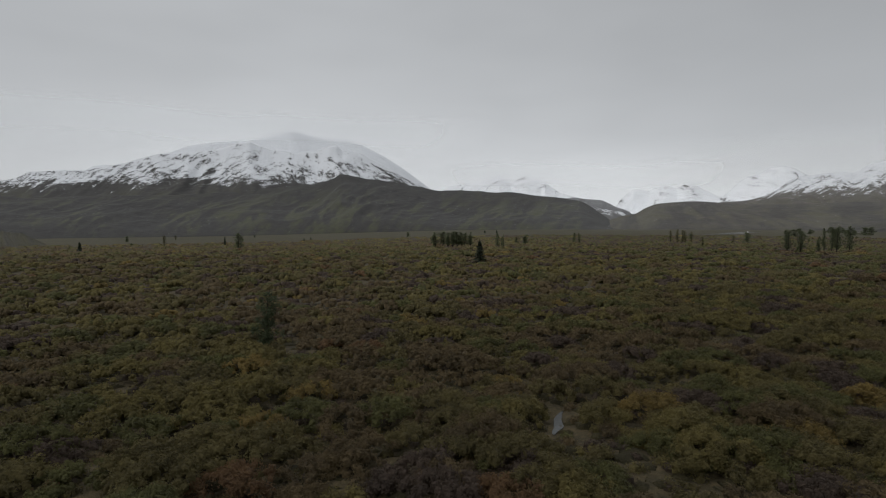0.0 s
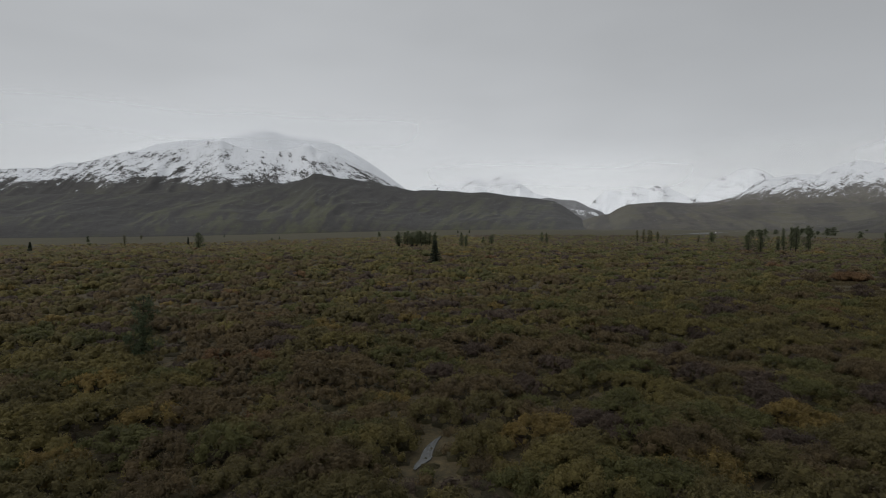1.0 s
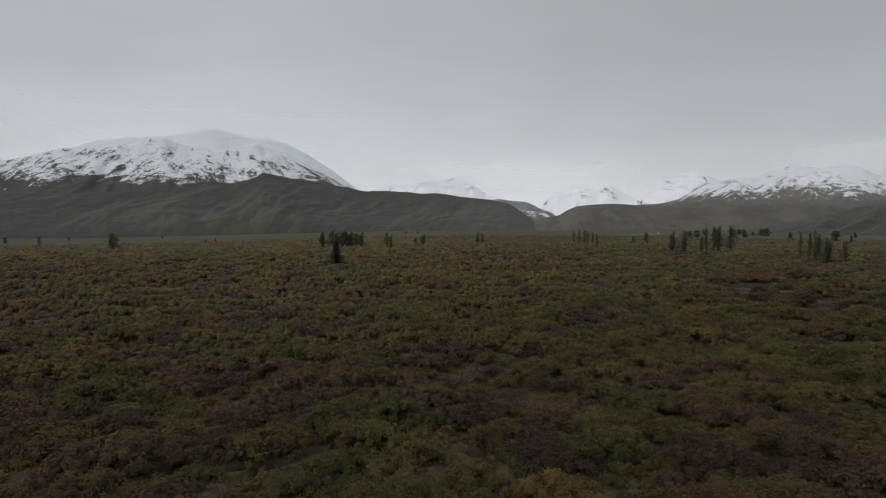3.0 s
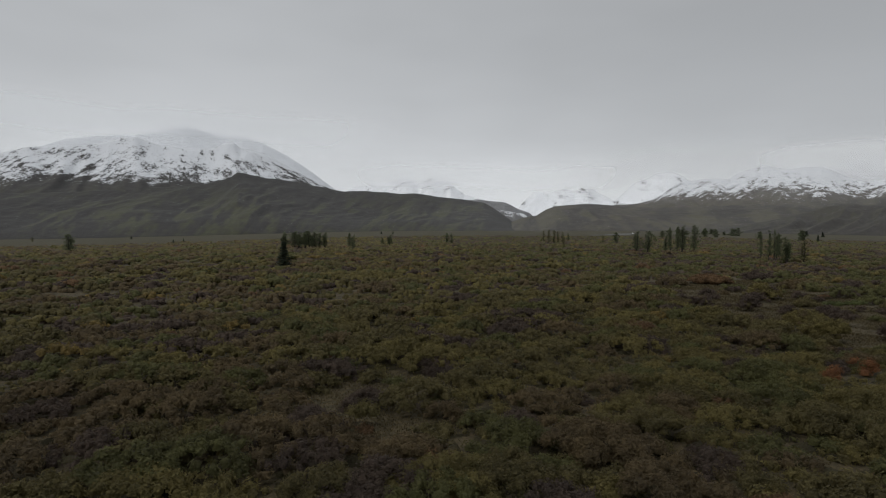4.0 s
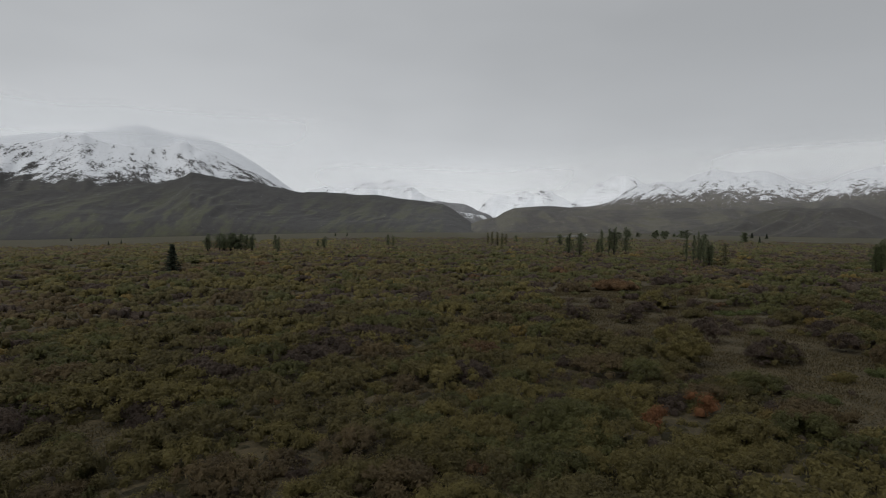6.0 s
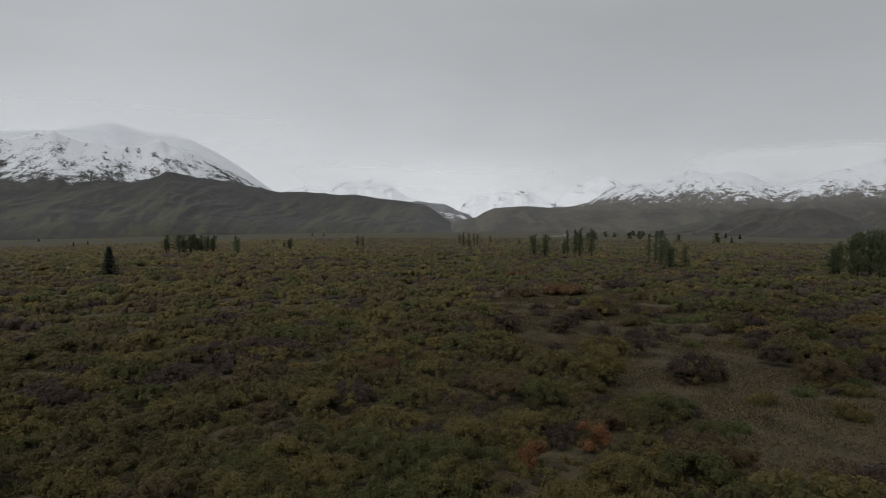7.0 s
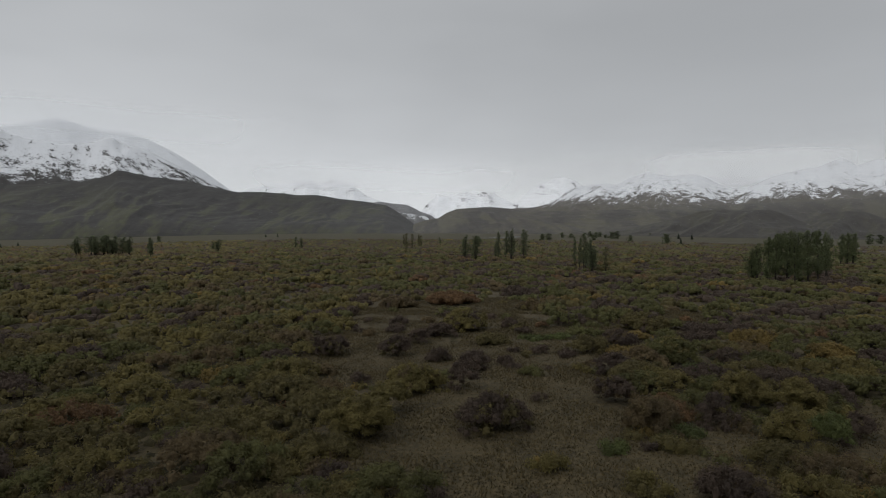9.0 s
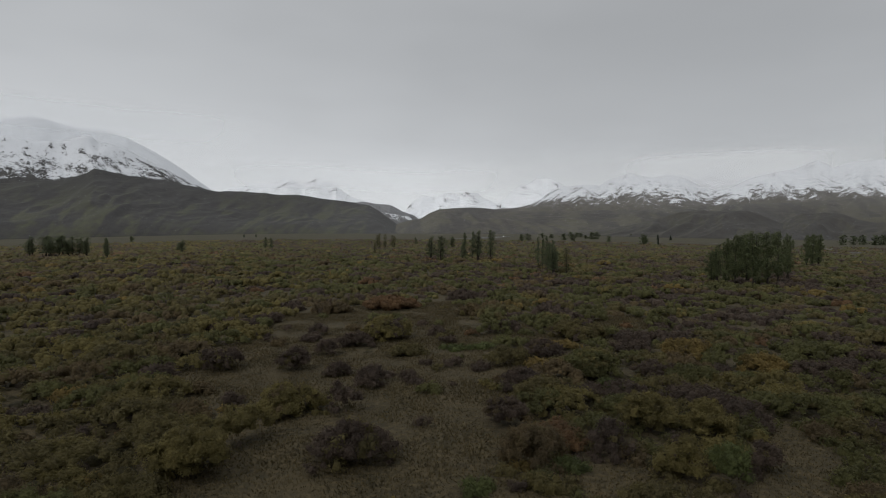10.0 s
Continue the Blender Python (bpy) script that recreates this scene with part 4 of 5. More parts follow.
def plant_bushes():
    bush(81.1, 62.7, 4.9, 2.12, "purple", "olive")
    bush(86.0, 65.8, 1.1, 0.71, "purple")
    bush(73.5, 64.0, 4.8, 2.23, "lime", "olive")
    bush(75.9, 67.0, 3.9, 2.12, "lime")
    bush(79.1, 71.9, 4.5, 1.81, "lime", "brown")
    bush(82.5, 70.4, 3.1, 1.86, "purple")
    bush(75.8, 74.6, 1.7, 0.88, "purple")
    bush(81.2, 82.7, 3.4, 2.10, "purple", "olive")
    bush(84.6, 86.9, 2.9, 1.54, "purple")
    bush(84.1, 79.6, 3.0, 1.19, "purple")
    bush(85.7, 75.6, 3.4, 1.55, "purple")
    bush(88.6, 75.8, 1.6, 0.85, "purple")
    bush(91.4, 84.5, 4.0, 1.06, "olive")
    bush(96.3, 84.9, 3.1, 0.41, "fresh")
    bush(98.8, 83.8, 3.1, 0.36, "fresh")
    bush(93.6, 78.3, 1.8, 0.94, "purple")
    bush(91.9, 77.8, 1.3, 0.58, "olive")
    bush(91.7, 80.3, 1.2, 0.52, "purple")
    bush(75.5, 84.5, 4.4, 1.71, "purple", "olive")
    bush(85.8, 97.3, 3.1, 1.26, "purple")
    bush(88.1, 90.1, 4.3, 1.38, "purple")
    bush(91.9, 92.8, 6.2, 2.30, "lime", "purple")
    bush(99.4, 114.7, 9.0, 1.70, "russet")
    bush(97.8, 92.2, 2.1, 1.14, "purple")
    bush(101.2, 90.7, 1.8, 0.67, "russet")
    bush(106.2, 92.0, 4.3, 1.26, "purple")
    bush(111.0, 85.1, 6.4, 2.05, "olive", "purple")
    bush(115.3, 98.7, 4.0, 1.59, "purple")
    bush(114.7, 109.9, 4.8, 1.71, "green")
    bush(108.0, 104.8, 4.4, 1.54, "brown", "lime")
    bush(107.1, 98.8, 3.1, 1.03, "green")
    bush(106.8, 88.5, 1.8, 0.55, "green")
    bush(119.8, 88.1, 1.5, 0.37, "russet")
    bush(100.4, 98.4, 1.8, 0.48, "green")
    bush(98.5, 98.3, 1.6, 0.62, "purple")
    bush(102.0, 71.4, 5.9, 2.25, "green", "lime")
    bush(95.3, 70.0, 3.8, 1.77, "purple")
    bush(91.0, 64.4, 3.5, 1.80, "purple", "brown")
    bush(102.6, 78.9, 5.1, 1.60, "purple", "brown")
    bush(97.9, 77.3, 4.3, 1.50, "olive")
    bush(98.1, 66.0, 3.3, 1.41, "purple")
    bush(89.3, 58.9, 3.9, 2.02, "brown", "olive")
    bush(93.6, 58.4, 3.3, 1.87, "purple", "olive")
    bush(97.6, 59.9, 4.1, 2.30, "lime", "olive")
    bush(100.2, 58.1, 4.2, 2.11, "lime")
    bush(95.4, 55.3, 3.0, 1.85, "lime", "purple")
    bush(96.4, 53.5, 3.2, 1.96, "fresh")
    bush(99.4, 54.0, 2.5, 1.49, "purple")
    bush(85.3, 57.4, 2.0, 0.46, "fresh")
    bush(88.1, 56.2, 1.9, 0.68, "lime")
    bush(90.3, 57.3, 2.2, 0.63, "fresh")
    bush(112.0, 77.7, 4.0, 1.28, "purple")
    bush(114.9, 73.9, 5.5, 1.72, "gold", "brown")
    bush(108.1, 66.8, 4.8, 1.55, "green")
    bush(107.3, 69.7, 4.9, 1.43, "purple", "olive")
    bush(101.2, 67.8, 2.0, 0.89, "fresh")
    bush(81.5, 107.0, 4.1, 1.29, "purple")
    bush(82.8, 100.1, 1.5, 0.86, "purple")
    bush(90.5, 113.7, 5.7, 1.72, "brown", "purple")
    bush(80.3, 95.4, 1.7, 0.77, "purple")
    bush(96.3, 69.5, 2.3, 1.16, "lime")
    bush(97.8, 63.3, 3.1, 1.10, "green")
    bush(86.1, 117.8, 4.0, 1.37, "purple")
    bush(113.3, 119.0, 5.3, 1.69, "purple")
    rng = np.random.default_rng(31)
    small = 0
    while small < 20:   # low tufts of twig strewn over the farther grass
        x, y = rng.uniform(72, 112), rng.uniform(70, 116)
        if openness(np.array([x]), np.array([y]))[0] > 0.2:
            small += 1
            w = rng.uniform(0.7, 2.4)
            bush(x, y, w, w * rng.uniform(0.28, 0.42), ("purple", "olive", "brown", "purple", "green")[small % 5])
    bush(81.0, 56.6, 1.75, 0.85, "lime", "gold")
    bush(74.8, 55.5, 1.1, 0.70, "purple")
    bush(75.8, 53.4, 1.6, 0.39, "fresh")
    bush(78.6, 53.8, 0.6, 0.25, "purple")
    bush(83.4, 52.7, 2.0, 0.9, "lime")
    bush(85.9, 50.3, 4.3, 1.75, "purple", "brown")
    bush(70.8, 55.1, 3.1, 0.93, "olive")
    bush(70.9, 52.2, 2.1, 0.82, "purple")
    bush(68.7, 50.8, 2.4, 0.87, "gold")
    bush(71.9, 49.7, 2.6, 0.70, "lime")
    bush(67.7, 52.7, 1.3, 0.68, "olive")
    bush(66.5, 53.9, 2.0, 1.25, "orange", "olive")
    bush(106.2, 55.9, 2.8, 0.83, "brown")
    bush(117.0, 67.9, 4.6, 1.36, "gold")
    bush(115.6, 61.0, 2.4, 1.70, "green")
    bush(112.5, 79.0, 4.8, 1.74, "purple")
    bush(29.5, 54.0, 3.6, 1.0, "purple")
    bush(26.2, 49.9, 4.6, 1.35, "purple")
    bush(29.4, 49.8, 2.4, 1.5, "lime")
    bush(31.6, 57.8, 1.8, 0.55, "green")
    bush(33.8, 50.7, 2.9, 1.12, "brown")
    bush(37.8, 49.0, 2.8, 0.80, "purple")
    bush(62.6, 52.4, 2.0, 1.1, "orange", "brown")



plant_bushes()
plant_thicket()
plant_heath()


# ------------------------------------------------------------ grass of the clearings
def plant_grass():
    rng = np.random.default_rng(77)
    x, y = jittered(rng, 15, 130, 42, 118, 0.22)
    keep = openness(x, y) > -1.6
    x, y = x[keep], y[keep]
    n = len(x)
    z = land(x, y)
    k = 3
    who = np.repeat(np.arange(n), k)
    m = len(who)
    bx, by = x[who] + rng.normal(0, 0.06, m), y[who] + rng.normal(0, 0.06, m)
    h = rng.uniform(0.05, 0.16, m) * (0.35 + 1.3 * fbm(bx / 1.3, by / 1.3, 201, 2))
    a = rng.uniform(0, 6.28, m)
    w = 0.045
    p0 = np.stack([bx - w * np.cos(a), by - w * np.sin(a), z[who] - 0.02], 1)
    p1 = np.stack([bx + w * np.cos(a), by + w * np.sin(a), z[who] - 0.02], 1)
    p2 = np.stack([bx + rng.normal(0, 0.08, m), by + rng.normal(0, 0.08, m), z[who] + h], 1)
    v = np.stack([p0, p1, p2], 1).reshape(-1, 3)
    # low sedge tussocks
    x, y = jittered(rng, 15, 130, 42, 118, 0.75)
    keep = openness(x, y) > -1.0
    x, y = x[keep], y[keep]
    size = rng.uniform(0.10, 0.28, len(x))
    lobes = np.stack([x, y, land(x, y) - size * 0.55, size], 1)
    hv, hf = lobe_hulls(rng, lobes)
    sedge = leaf_material("sedge_tussock", (0.038, 0.031, 0.015), (0.056, 0.045, 0.022), (0.086, 0.067, 0.035), 0.4, 8.0, 0.1)
    tagged(new("sedge_tussocks", mesh_of("sedge_tussocks", hv, hf, [sedge], shade=True)), "low brown sedge tussocks of the clearings", "sedge", kind="stuff")
    mat = leaf_material("dry_grass", (0.046, 0.037, 0.017), (0.071, 0.055, 0.025), (0.126, 0.097, 0.048), 0.9, 2.5, 0.05, 0.25)
    tagged(new("grass", mesh_of("grass", v, soup(v), [mat])), "short dry brownish grass of the clearings", "grass", kind="stuff")


plant_grass()


# ------------------------------------------------------------ trees
def tube(points, radii, sides=6):
    """A tapered bent tube through the points."""
    pts, v = np.array(points, float), []
    for i, (p, r) in enumerate(zip(pts, radii)):
        t = unit(pts[min(i + 1, len(pts) - 1)] - pts[max(i - 1, 0)])
        u = unit(np.cross(t, [0.3, 1, 0.1]))
        w = np.cross(t, u)
        for s in range(sides):
            a = 2 * np.pi * s / sides
            v.append(p + r * (np.cos(a) * u + np.sin(a) * w))
    f = []
    for i in range(len(pts) - 1):
        for s in range(sides):
            a, b = i * sides + s, i * sides + (s + 1) % sides
            f += [(a, b, b + sides), (a, b + sides, a + sides)]
    return np.array(v), np.array(f)


def larch_meshes(seed, needle, count, mat, tall=10.0, wide=3.6, bare=0.16, forks=1, round_top=0.6):
    """Trunk with limbs, and a crown of needle tufts hung on the limbs in uneven lobes."""
    rng = np.random.default_rng(seed)
    wood, lobes = [], []
    for k in range(forks):
        lean = rng.normal(0, 0.25, 2) + (np.array([math.cos(k * 2.4 + seed), math.sin(k * 2.4 + seed)]) * 0.55 if forks > 1 else 0)
        top = tall * (1 if k == 0 else rng.uniform(0.78, 0.95))
        zs = np.linspace(-0.15, top * 0.97, 7)
        bend = rng.normal(0, 0.07, (7, 2)).cumsum(0)
        axis = np.stack([lean[0] * np.clip(zs / top, 0, 1) ** 0.7 + bend[:, 0] + (0.25 * math.cos(k * 2.4) if forks > 1 else 0), lean[1] * np.clip(zs / top, 0, 1) ** 0.7 + bend[:, 1] + (0.25 * math.sin(k * 2.4) if forks > 1 else 0), zs], 1)
        wood.append(tube(axis, 0.17 * (1 - zs / top * 0.9) + 0.015, 6))
        n = int(34 / max(1, forks * 0.6))
        for i in range(n):
            h = bare + (0.96 - bare) * (i + rng.uniform(0, 1)) / n
            full = min(1, (h - bare + 0.06) / 0.16) ** 0.6 * max(0.0, 1 - ((h - 0.3) / 0.72) ** (1.6 + 2.4 * round_top) if h > 0.3 else 1.0) ** 0.7
            reach = wide / 2 * full * rng.uniform(0.30, 1.30) * (1 if forks == 1 else 0.75)
            a = i * 2.39996 + rng.normal(0, 0.5)
            p = np.array([np.interp(h * top, zs, axis[:, c]) for c in range(3)])
            tip = p + np.array([reach * math.cos(a), reach * math.sin(a), reach * rng.uniform(0.05, 0.45)])
            wood.append(tube([p, (p + tip) / 2 + [0, 0, -0.05], tip], [0.045, 0.03, 0.012], 3))
            for s in np.linspace(0.3, 1.0, 3):
                q = p + (tip - p) * s + rng.normal(0, 0.12, 3)
                size = (0.26 + 0.20 * wide / 3.6) * rng.uniform(0.6, 1.2) * (0.55 + 0.45 * full)
                lobes.append((*q, size))
                lobes.append((q[0], q[1], q[2] - size * rng.uniform(0.2, 0.9), size * 0.7))
        lobes.append((*axis[-1], 0.3))
    lob = np.array(lobes)
    weight = lob[:, 3] ** 2
    pick = rng.choice(len(lob), count, p=weight / weight.sum())
    d = sphere_dirs(rng, count, -0.9)
    at = lob[pick, :3] + d * lob[pick, 3:4] * rng.uniform(0.25, 1.15, (count, 1)) * [1, 1, 1.5]
    lv = leaves(rng, at, d + [0, 0, 0.5], np.full(count, needle), 0.8, 1.6)
    v, f = merged(wood)
    return mesh_of("trunk", v, f, [BARK], shade=True), mesh_of("crown", lv, soup(lv), [mat])


def spruce_meshes(seed, needle, count, tall=5.0, wide=2.6):
    rng = np.random.default_rng(seed)
    zs = np.linspace(-0.1, tall, 6)
    wood = [tube(np.stack([zs * 0, zs * 0, zs], 1), 0.11 * (1 - zs / tall * 0.92) + 0.01, 6)]
    at, out = [], []
    tiers = 15
    for i in range(tiers):
        h = 0.05 + 0.93 * (i / tiers) ** 0.9
        reach = wide / 2 * (1 - h) ** 1.1 + 0.04
        n = 8 if i < 10 else 5
        for k in range(n):
            a = k * 2 * math.pi / n + i * 0.7 + rng.normal(0, 0.15)
            ln = reach * rng.uniform(0.7, 1.15)
            p = np.array([0, 0, h * tall])
            tip = p + [ln * math.cos(a), ln * math.sin(a), -0.22 * ln + rng.normal(0, 0.05)]
            wood.append(tube([p, tip], [0.025, 0.008], 3))
            m = max(4, int(count / (tiers * n)))
            s = rng.uniform(0.1, 1.05, m)[:, None]
            at.append(p + (tip - p) * s + rng.normal(0, 1, (m, 3)) * [0.08, 0.08, 0.06] * (1.2 - 0.5 * s))
            out.append(np.tile([math.cos(a) * 0.3, math.sin(a) * 0.3, 0.9], (m, 1)))
    at, out = np.vstack(at), np.vstack(out)
    lv = leaves(rng, at, out, np.full(len(at), needle), 0.6, 1.5)
    v, f = merged(wood)
    return mesh_of("trunk", v, f, [BARK], shade=True), mesh_of("crown", lv, soup(lv), [NEEDLES_DARK])


GROVE = [larch_meshes(900 + i, 0.14, 7500, NEEDLES_GROVE, 10, 4.6, 0.17, 1 + i % 3, 0.55) for i in range(4)]
NEAR = [larch_meshes(930 + i, 0.15, 4200, NEEDLES, 10, 3.6, 0.20, 1 + (i % 2), 0.45) for i in range(5)]
MID = [larch_meshes(950 + i, 0.28, 1500, NEEDLES, 10, 3.6, 0.0, 1, 0.5) for i in range(4)]
PALE = [larch_meshes(970 + i, 0.28, 900, NEEDLES_PALE, 10, 4.0, 0.08, 1, 0.7) for i in range(2)]
FAR = [larch_meshes(980 + i, 0.7, 420, NEEDLES, 10, 4.6, -0.08, 1, 0.7) for i in range(3)]
YOUNG = [larch_meshes(990, 0.15, 6500, NEEDLES_BLUE, 10, 4.6, 0.05, 1, 0.8)]
SPRUCE = [spruce_meshes(995 + i, 0.15, 4600) for i in range(2)]
SPRUCE_FAR = [spruce_meshes(998, 0.5, 600)]
tree_count = [0]


def tree(name, kit, tall, wide, x, y, h, w, label, group=""):
    """One tree of a kit, scaled to its height and crown width, on the ground at (x, y)."""
    tree_count[0] += 1
    n = tree_count[0]
    trunk, crown = kit[n % len(kit)]
    root = empty(name, pose(x, y, land1(x, y), 0, 0, (n * 137.5) % 360) @ Matrix.Diagonal((w / wide, w / wide, h / tall, 1)))
    tagged(root, label, name, group)
    part("trunk", trunk, root, "dark bare trunk with thin limbs")
    part("crown", crown, root)


def larch(x, y, h, w, group="scattered larches"):
    d = math.hypot(x - 60, y - 30)
    if d < 330:
        w *= 1.6 if group == "larch clump" else 1.0
        tree("larch_tree", NEAR, 10, 3.6, x, y, h, w * 1.3, "dark green larch tree standing among low shrubs", group)
    elif d < 620:
        tree("larch_tree", MID, 10, 3.6, x, y, h, w * 1.25, "slim dark larch tree on the open tundra", group)
    else:
        tree("larch_tree", FAR, 10, 4.6, x, y, h * 0.88, w * 1.35, "far larch tree on the valley floor", group)


def grove(x, y, h, w):
    tree("larch_tree", GROVE, 10, 4.6, x, y, h, w * 1.25, "tall larch tree of the dense grove", "larch grove")


def pale(x, y, h, w):
    tree("larch_tree", PALE, 10, 4.0, x, y, h, w, "pale yellowish larch turning with autumn", "turning larches")


def spruce(x, y, h, w):
    near = math.hypot(x - 30, y - 20) < 300
    tree("spruce_tree", SPRUCE if near else SPRUCE_FAR, 5.0, 2.6, x, y, h, w, "dark conical spruce tree among the shrubs" if near else "small dark spruce far across the tundra", "spruces")


def plant_trees():
    spruce(-245.2, 425.6, 6.7, 3.7)
    larch(-434.5, 880.3, 10.4, 4.3)
    larch(-293.6, 601.5, 3.3, 2.9)
    pale(-265.3, 613.7, 10.5, 4.8)
    pale(-475.0, 1157.3, 8.9, 6.7)
    spruce(-200.2, 605.7, 8.1, 3.0)
    larch(-132.0, 427.0, 11.6, 6.4)
    tree("larch_tree", YOUNG, 10, 4.6, -17.8, 55.4, 5.8, 2.8, "young feathery larch standing in the thicket", "scattered larches")
    spruce(-146.0, 800.4, 4.9, 2.4)
    larch(-11.9, 883.9, 8.9, 4.4)
    larch(8.9, 318.9, 8.8, 3.0, "larch clump")
    larch(13.2, 321.4, 9.0, 3.4, "larch clump")
    larch(15.8, 315.6, 8.6, 3.0, "larch clump")
    larch(18.3, 318.0, 9.2, 3.6, "larch clump")
    larch(20.9, 313.5, 9.0, 3.2, "larch clump")
    larch(23.2, 317.2, 8.9, 3.3, "larch clump")
    larch(25.4, 320.3, 8.4, 2.7, "larch clump")
    larch(28.4, 317.6, 8.7, 2.3, "larch clump")
    spruce(17.1, 174.5, 7.2, 5.4)
    larch(39.8, 289.2, 8.2, 2.1)
    larch(41.1, 280.6, 7.5, 1.8)
    larch(62.3, 361.1, 5.0, 2.3)
    larch(64.7, 343.7, 6.7, 3.8)
    larch(108.6, 392.8, 7.4, 2.2)
    larch(112.3, 392.1, 7.4, 2.2)
    spruce(166.0, 1155.7, 6.6, 3.4)
    pale(180.1, 397.7, 9.2, 2.7)
    pale(175.5, 377.3, 9.9, 3.0)
    pale(179.0, 377.1, 9.5, 3.0)
    pale(190.5, 397.2, 8.8, 3.2)
    pale(184.8, 376.5, 8.4, 2.6)
    pale(147.4, 289.7, 5.8, 2.0)
    larch(242.1, 492.8, 6.5, 2.5)
    pale(217.4, 382.4, 5.7, 2.3)
    larch(228.0, 383.1, 7.7, 5.1)
    larch(149.4, 224.8, 9.2, 3.2)
    larch(151.2, 219.6, 9.0, 3.6)
    larch(161.1, 222.9, 7.2, 2.0)
    larch(159.9, 217.8, 10.4, 1.7)
    larch(162.3, 217.4, 10.8, 2.2)
    larch(164.4, 217.2, 11.3, 3.5)
    larch(169.4, 216.6, 11.3, 2.8)
    larch(870.1, 1149.7, 15.1, 10)
    larch(895.7, 1166.1, 14.0, 10)
    larch(919.0, 1180.9, 14.2, 10)
    larch(766.2, 956.3, 8.5, 6.4)
    larch(720.4, 878.9, 14.8, 9.9)
    larch(740.7, 889.6, 16.0, 10)
    larch(161.7, 173.0, 9.4, 1.2)
    larch(159.3, 167.2, 9.0, 1.4)
    larch(158.8, 164.4, 10.0, 2.0)
    larch(162.5, 166.6, 8.8, 1.5)
    larch(155.9, 156.8, 8.0, 3.5)
    pale(155.0, 149.8, 7.0, 3.0)
    spruce(934.6, 942.1, 10.5, 7.0)
    spruce(910.0, 882.3, 9.3, 6.2)
    grove(174.9, 124.9, 7.2, 3.2)
    grove(174.6, 123.5, 8.7, 2.7)
    grove(170.4, 117.8, 9.8, 3.5)
    grove(177.1, 121.2, 10.5, 3.2)
    grove(178.4, 119.2, 11.1, 4.1)
    grove(174.9, 114.8, 11.2, 3.7)
    grove(182.5, 117.7, 11.2, 4.3)
    grove(188.9, 120.1, 11.1, 4.2)
    grove(200.6, 126.5, 10.8, 3.2)
    grove(200.5, 138.5, 10.9, 3.5)
    grove(252.5, 157.9, 10.5, 3.3)
    grove(247.0, 152.4, 10.8, 3.2)
    grove(256.9, 156.9, 10.7, 3.7)
    larch(463.0, 689.8, 10.0, 6.0)
    larch(475.2, 692.8, 10.8, 7.6)
    larch(671.0, 962.6, 11.8, 8)
    larch(697.3, 973.6, 9.8, 8)
    larch(584.5, 767.5, 11.4, 8)
    larch(565.4, 719.9, 10.8, 6.5)
    larch(542.6, 612.9, 10.2, 4.9)
    larch(588.9, 598.1, 11.6, 5.7)
    spruce(553.0, 539.1, 6.8, 3.2)
    larch(505.1, 510.3, 13.0, 6.0)
    larch(894.1, 550.5, 16.7, 7.9)
    larch(987.0, 592.3, 15.6, 10)
    larch(1015.1, 594.5, 16.7, 10)
    larch(974.3, 554.8, 16.6, 10)
    larch(995.5, 555.6, 17.6, 10.0)
    larch(1981.5, 1911.7, 15.5, 10)
    larch(1365.3, 1518.5, 12.0, 10)
    spruce(147.9, 1203.9, 5.4, 4.4)
    spruce(-142.8, 734.3, 4.2, 2.6)
    spruce(-386.3, 1398.3, 7.1, 4.9)


plant_trees()


# ------------------------------------------------------------ water
def water_material(name, deep, ripple):
    m, nt, b = material(name, 0.25)
    b.inputs["Base Color"].default_value = (*deep, 1)
    b.inputs["Specular IOR Level"].default_value = 0.5
    pos = place_node(nt)
    bp = nt.nodes.new("ShaderNodeBump")
    bp.inputs["Strength"].default_value = ripple
    bp.inputs["Distance"].default_value = 0.05
    nt.links.new(noise_node(nt, pos, 5.0, 4.0), bp.inputs["Height"])
    nt.links.new(bp.outputs[0], b.inputs["Normal"])
    return m


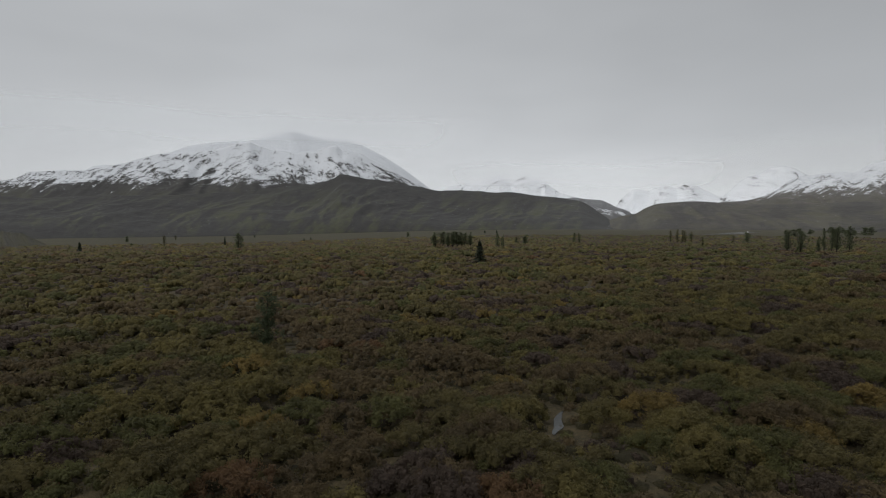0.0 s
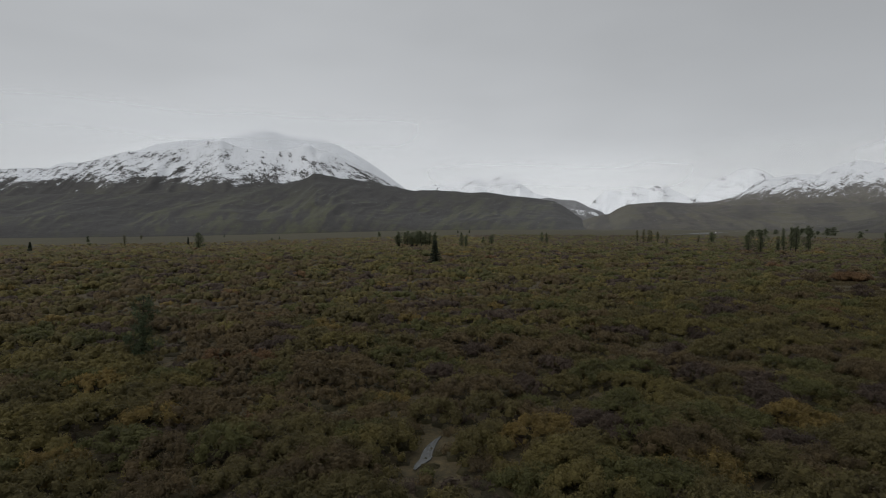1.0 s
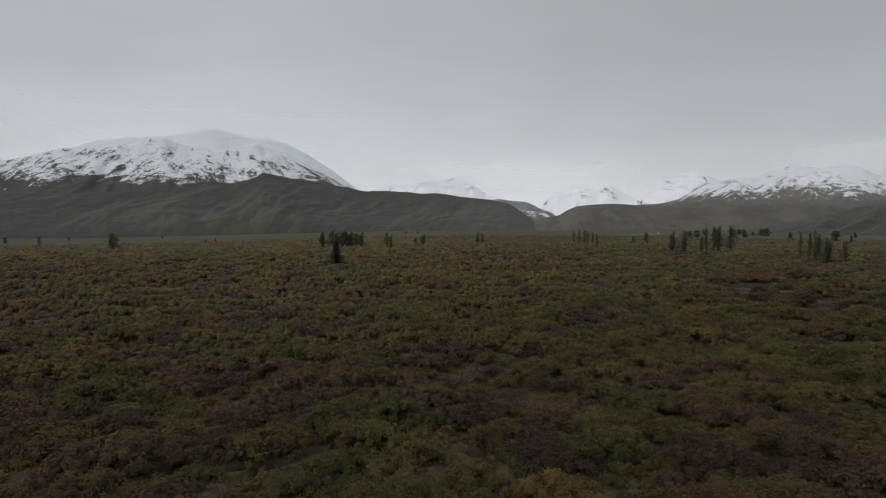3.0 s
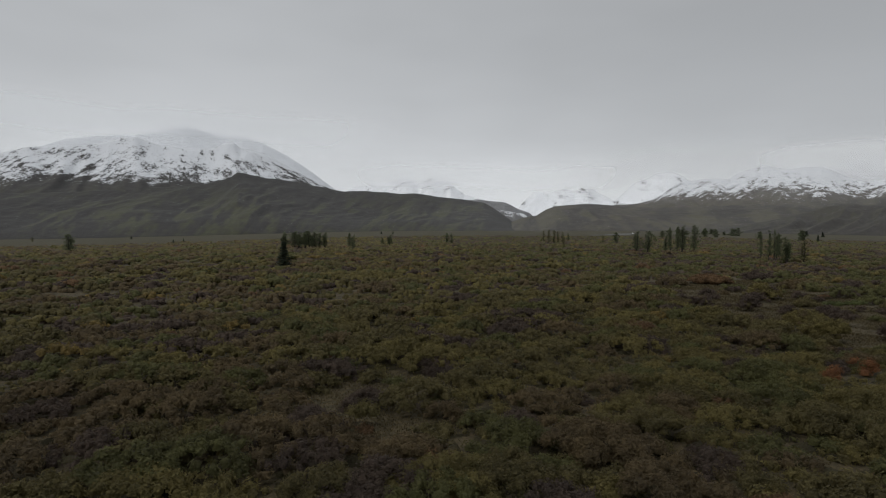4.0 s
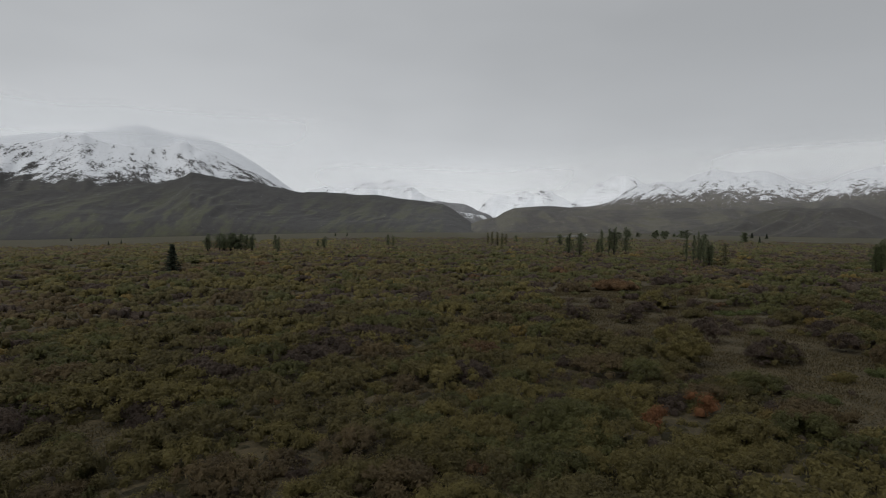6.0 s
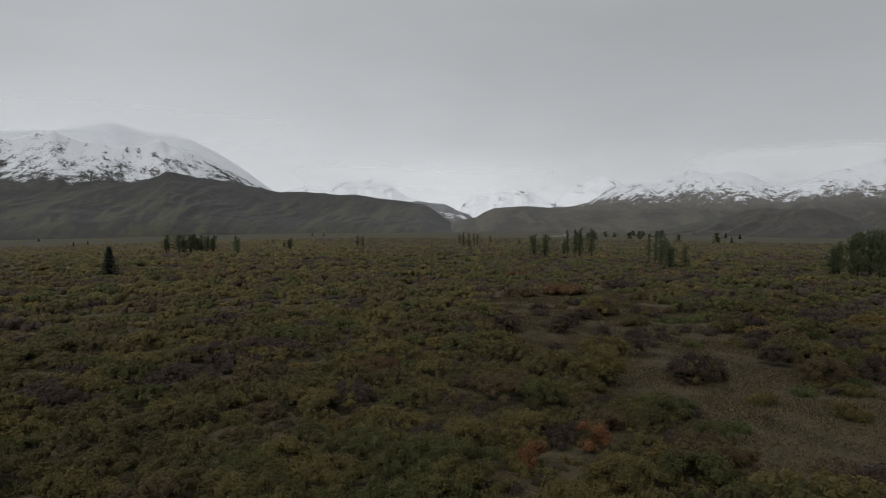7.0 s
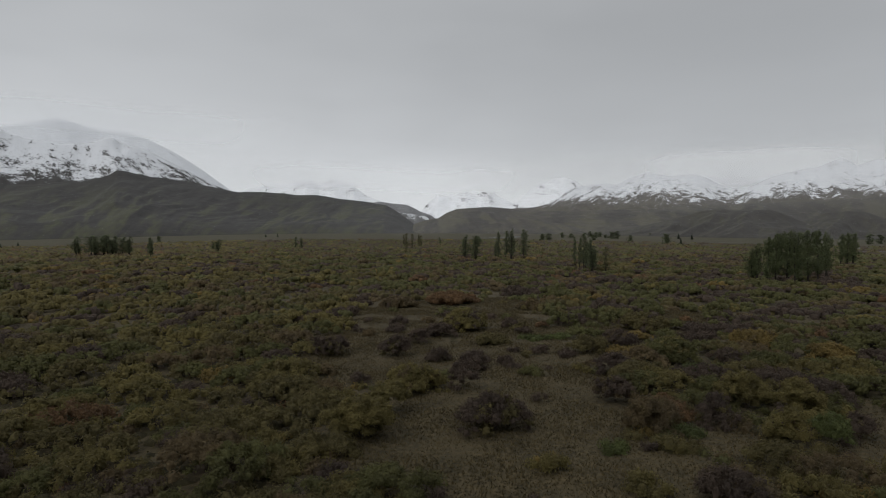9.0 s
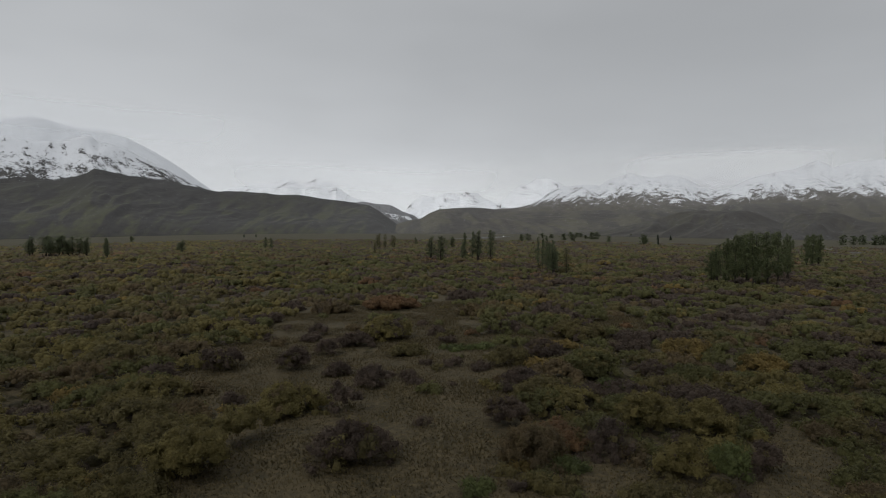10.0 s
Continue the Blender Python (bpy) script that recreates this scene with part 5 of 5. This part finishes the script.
def ribbon(name, line, widths, lift, mat, label, category, wobble=0.25, thick=0.15):
    """A winding flat strip with thickness, laid on the ground along a line in plan."""
    pts = np.array(line, float)
    t = np.linspace(0, len(pts) - 1, (len(pts) - 1) * 8 + 1)
    px, py = np.interp(t, range(len(pts)), pts[:, 0]), np.interp(t, range(len(pts)), pts[:, 1])
    w = np.interp(t, range(len(pts)), widths)
    w = w * (1 + wobble * (fbm(t * 1.7, t * 0 + 0.4, 5, 3) - 0.5) * 2)
    dx, dy = np.gradient(px), np.gradient(py)
    ln = np.hypot(dx, dy)
    nx, ny = -dy / ln, dx / ln
    px, py = px + nx * w * wobble * (fbm(t * 1.1, t * 0, 8, 2) - 0.5) * 3, py + ny * w * wobble * (fbm(t * 1.1, t * 0, 8, 2) - 0.5) * 3
    z = land(px, py) + lift
    rows = [np.stack([px + nx * w * s, py + ny * w * s, z + dz], 1) for s, dz in ((-0.5, -thick), (-0.5, 0), (0.5, 0), (0.5, -thick))]
    v = np.stack(rows, 1).reshape(-1, 3)
    f = []
    for i in range(len(t) - 1):
        for k in range(3):
            a = i * 4 + k
            f.append((a, a + 1, a + 5, a + 4))
    tagged(new(name, mesh_of(name, v, np.array(f), [mat])), label, category, kind="structure")


GRAVEL = plain_material("river_gravel", (0.06, 0.058, 0.053), (0.11, 0.105, 0.097), 0.4, 0.9, 0.2)
ribbon("water_pool", [(4.7, 31.2), (5.2, 32.6), (5.7, 34.0), (6.3, 35.4)], [0.15, 0.6, 0.5, 0.1], 0.06, water_material("creek_water", (0.03, 0.032, 0.03), 0.9), "small open pool of a creek between shrubs", "water")
ribbon("gravel_bar", [(440, 830), (520, 925), (620, 1050), (720, 1170)], [20, 40, 45, 25], 0.3, GRAVEL, "pale gravel bar along the far river", "gravel")
ribbon("water_river", [(455, 845), (535, 940), (640, 1070), (740, 1190)], [4, 7, 8, 5], 0.7, water_material("river_water", (0.05, 0.055, 0.06), 0.3), "grey river on the valley floor", "water")
ribbon("gravel_strip", [(480, 305), (538, 312), (570, 345), (600, 372), (660, 420)], [5, 9, 12, 10, 4], 0.3, GRAVEL, "pale gravel of a dry river arm", "gravel")
ribbon("gravel_bank", [(730, 560), (712, 586), (690, 615), (672, 640)], [6, 10, 12, 5], 0.3, GRAVEL, "pale gravel of a dry river arm", "gravel")


# a small white speck of unknown kind, given a made-up boulder shape
def boulder(x, y, size):
    bm = bmesh.new()
    bmesh.ops.create_icosphere(bm, subdivisions=2, radius=size / 2)
    rng = np.random.default_rng(4)
    for q in bm.verts:
        q.co *= rng.uniform(0.85, 1.1)
        q.co.z = max(q.co.z * 0.8, -size * 0.3)
    me = bpy.data.meshes.new("boulder")
    bm.to_mesh(me)
    bm.free()
    me.materials.append(plain_material("white_speck", (0.55, 0.55, 0.54), (0.75, 0.75, 0.74), 0.8))
    ob = new("boulder", me)
    ob.location = (x, y, land1(x, y) + size * 0.28)
    tagged(ob, "small white object of unclear kind beside the far river", "boulder")


boulder(690.0, 1150.0, 2.6)
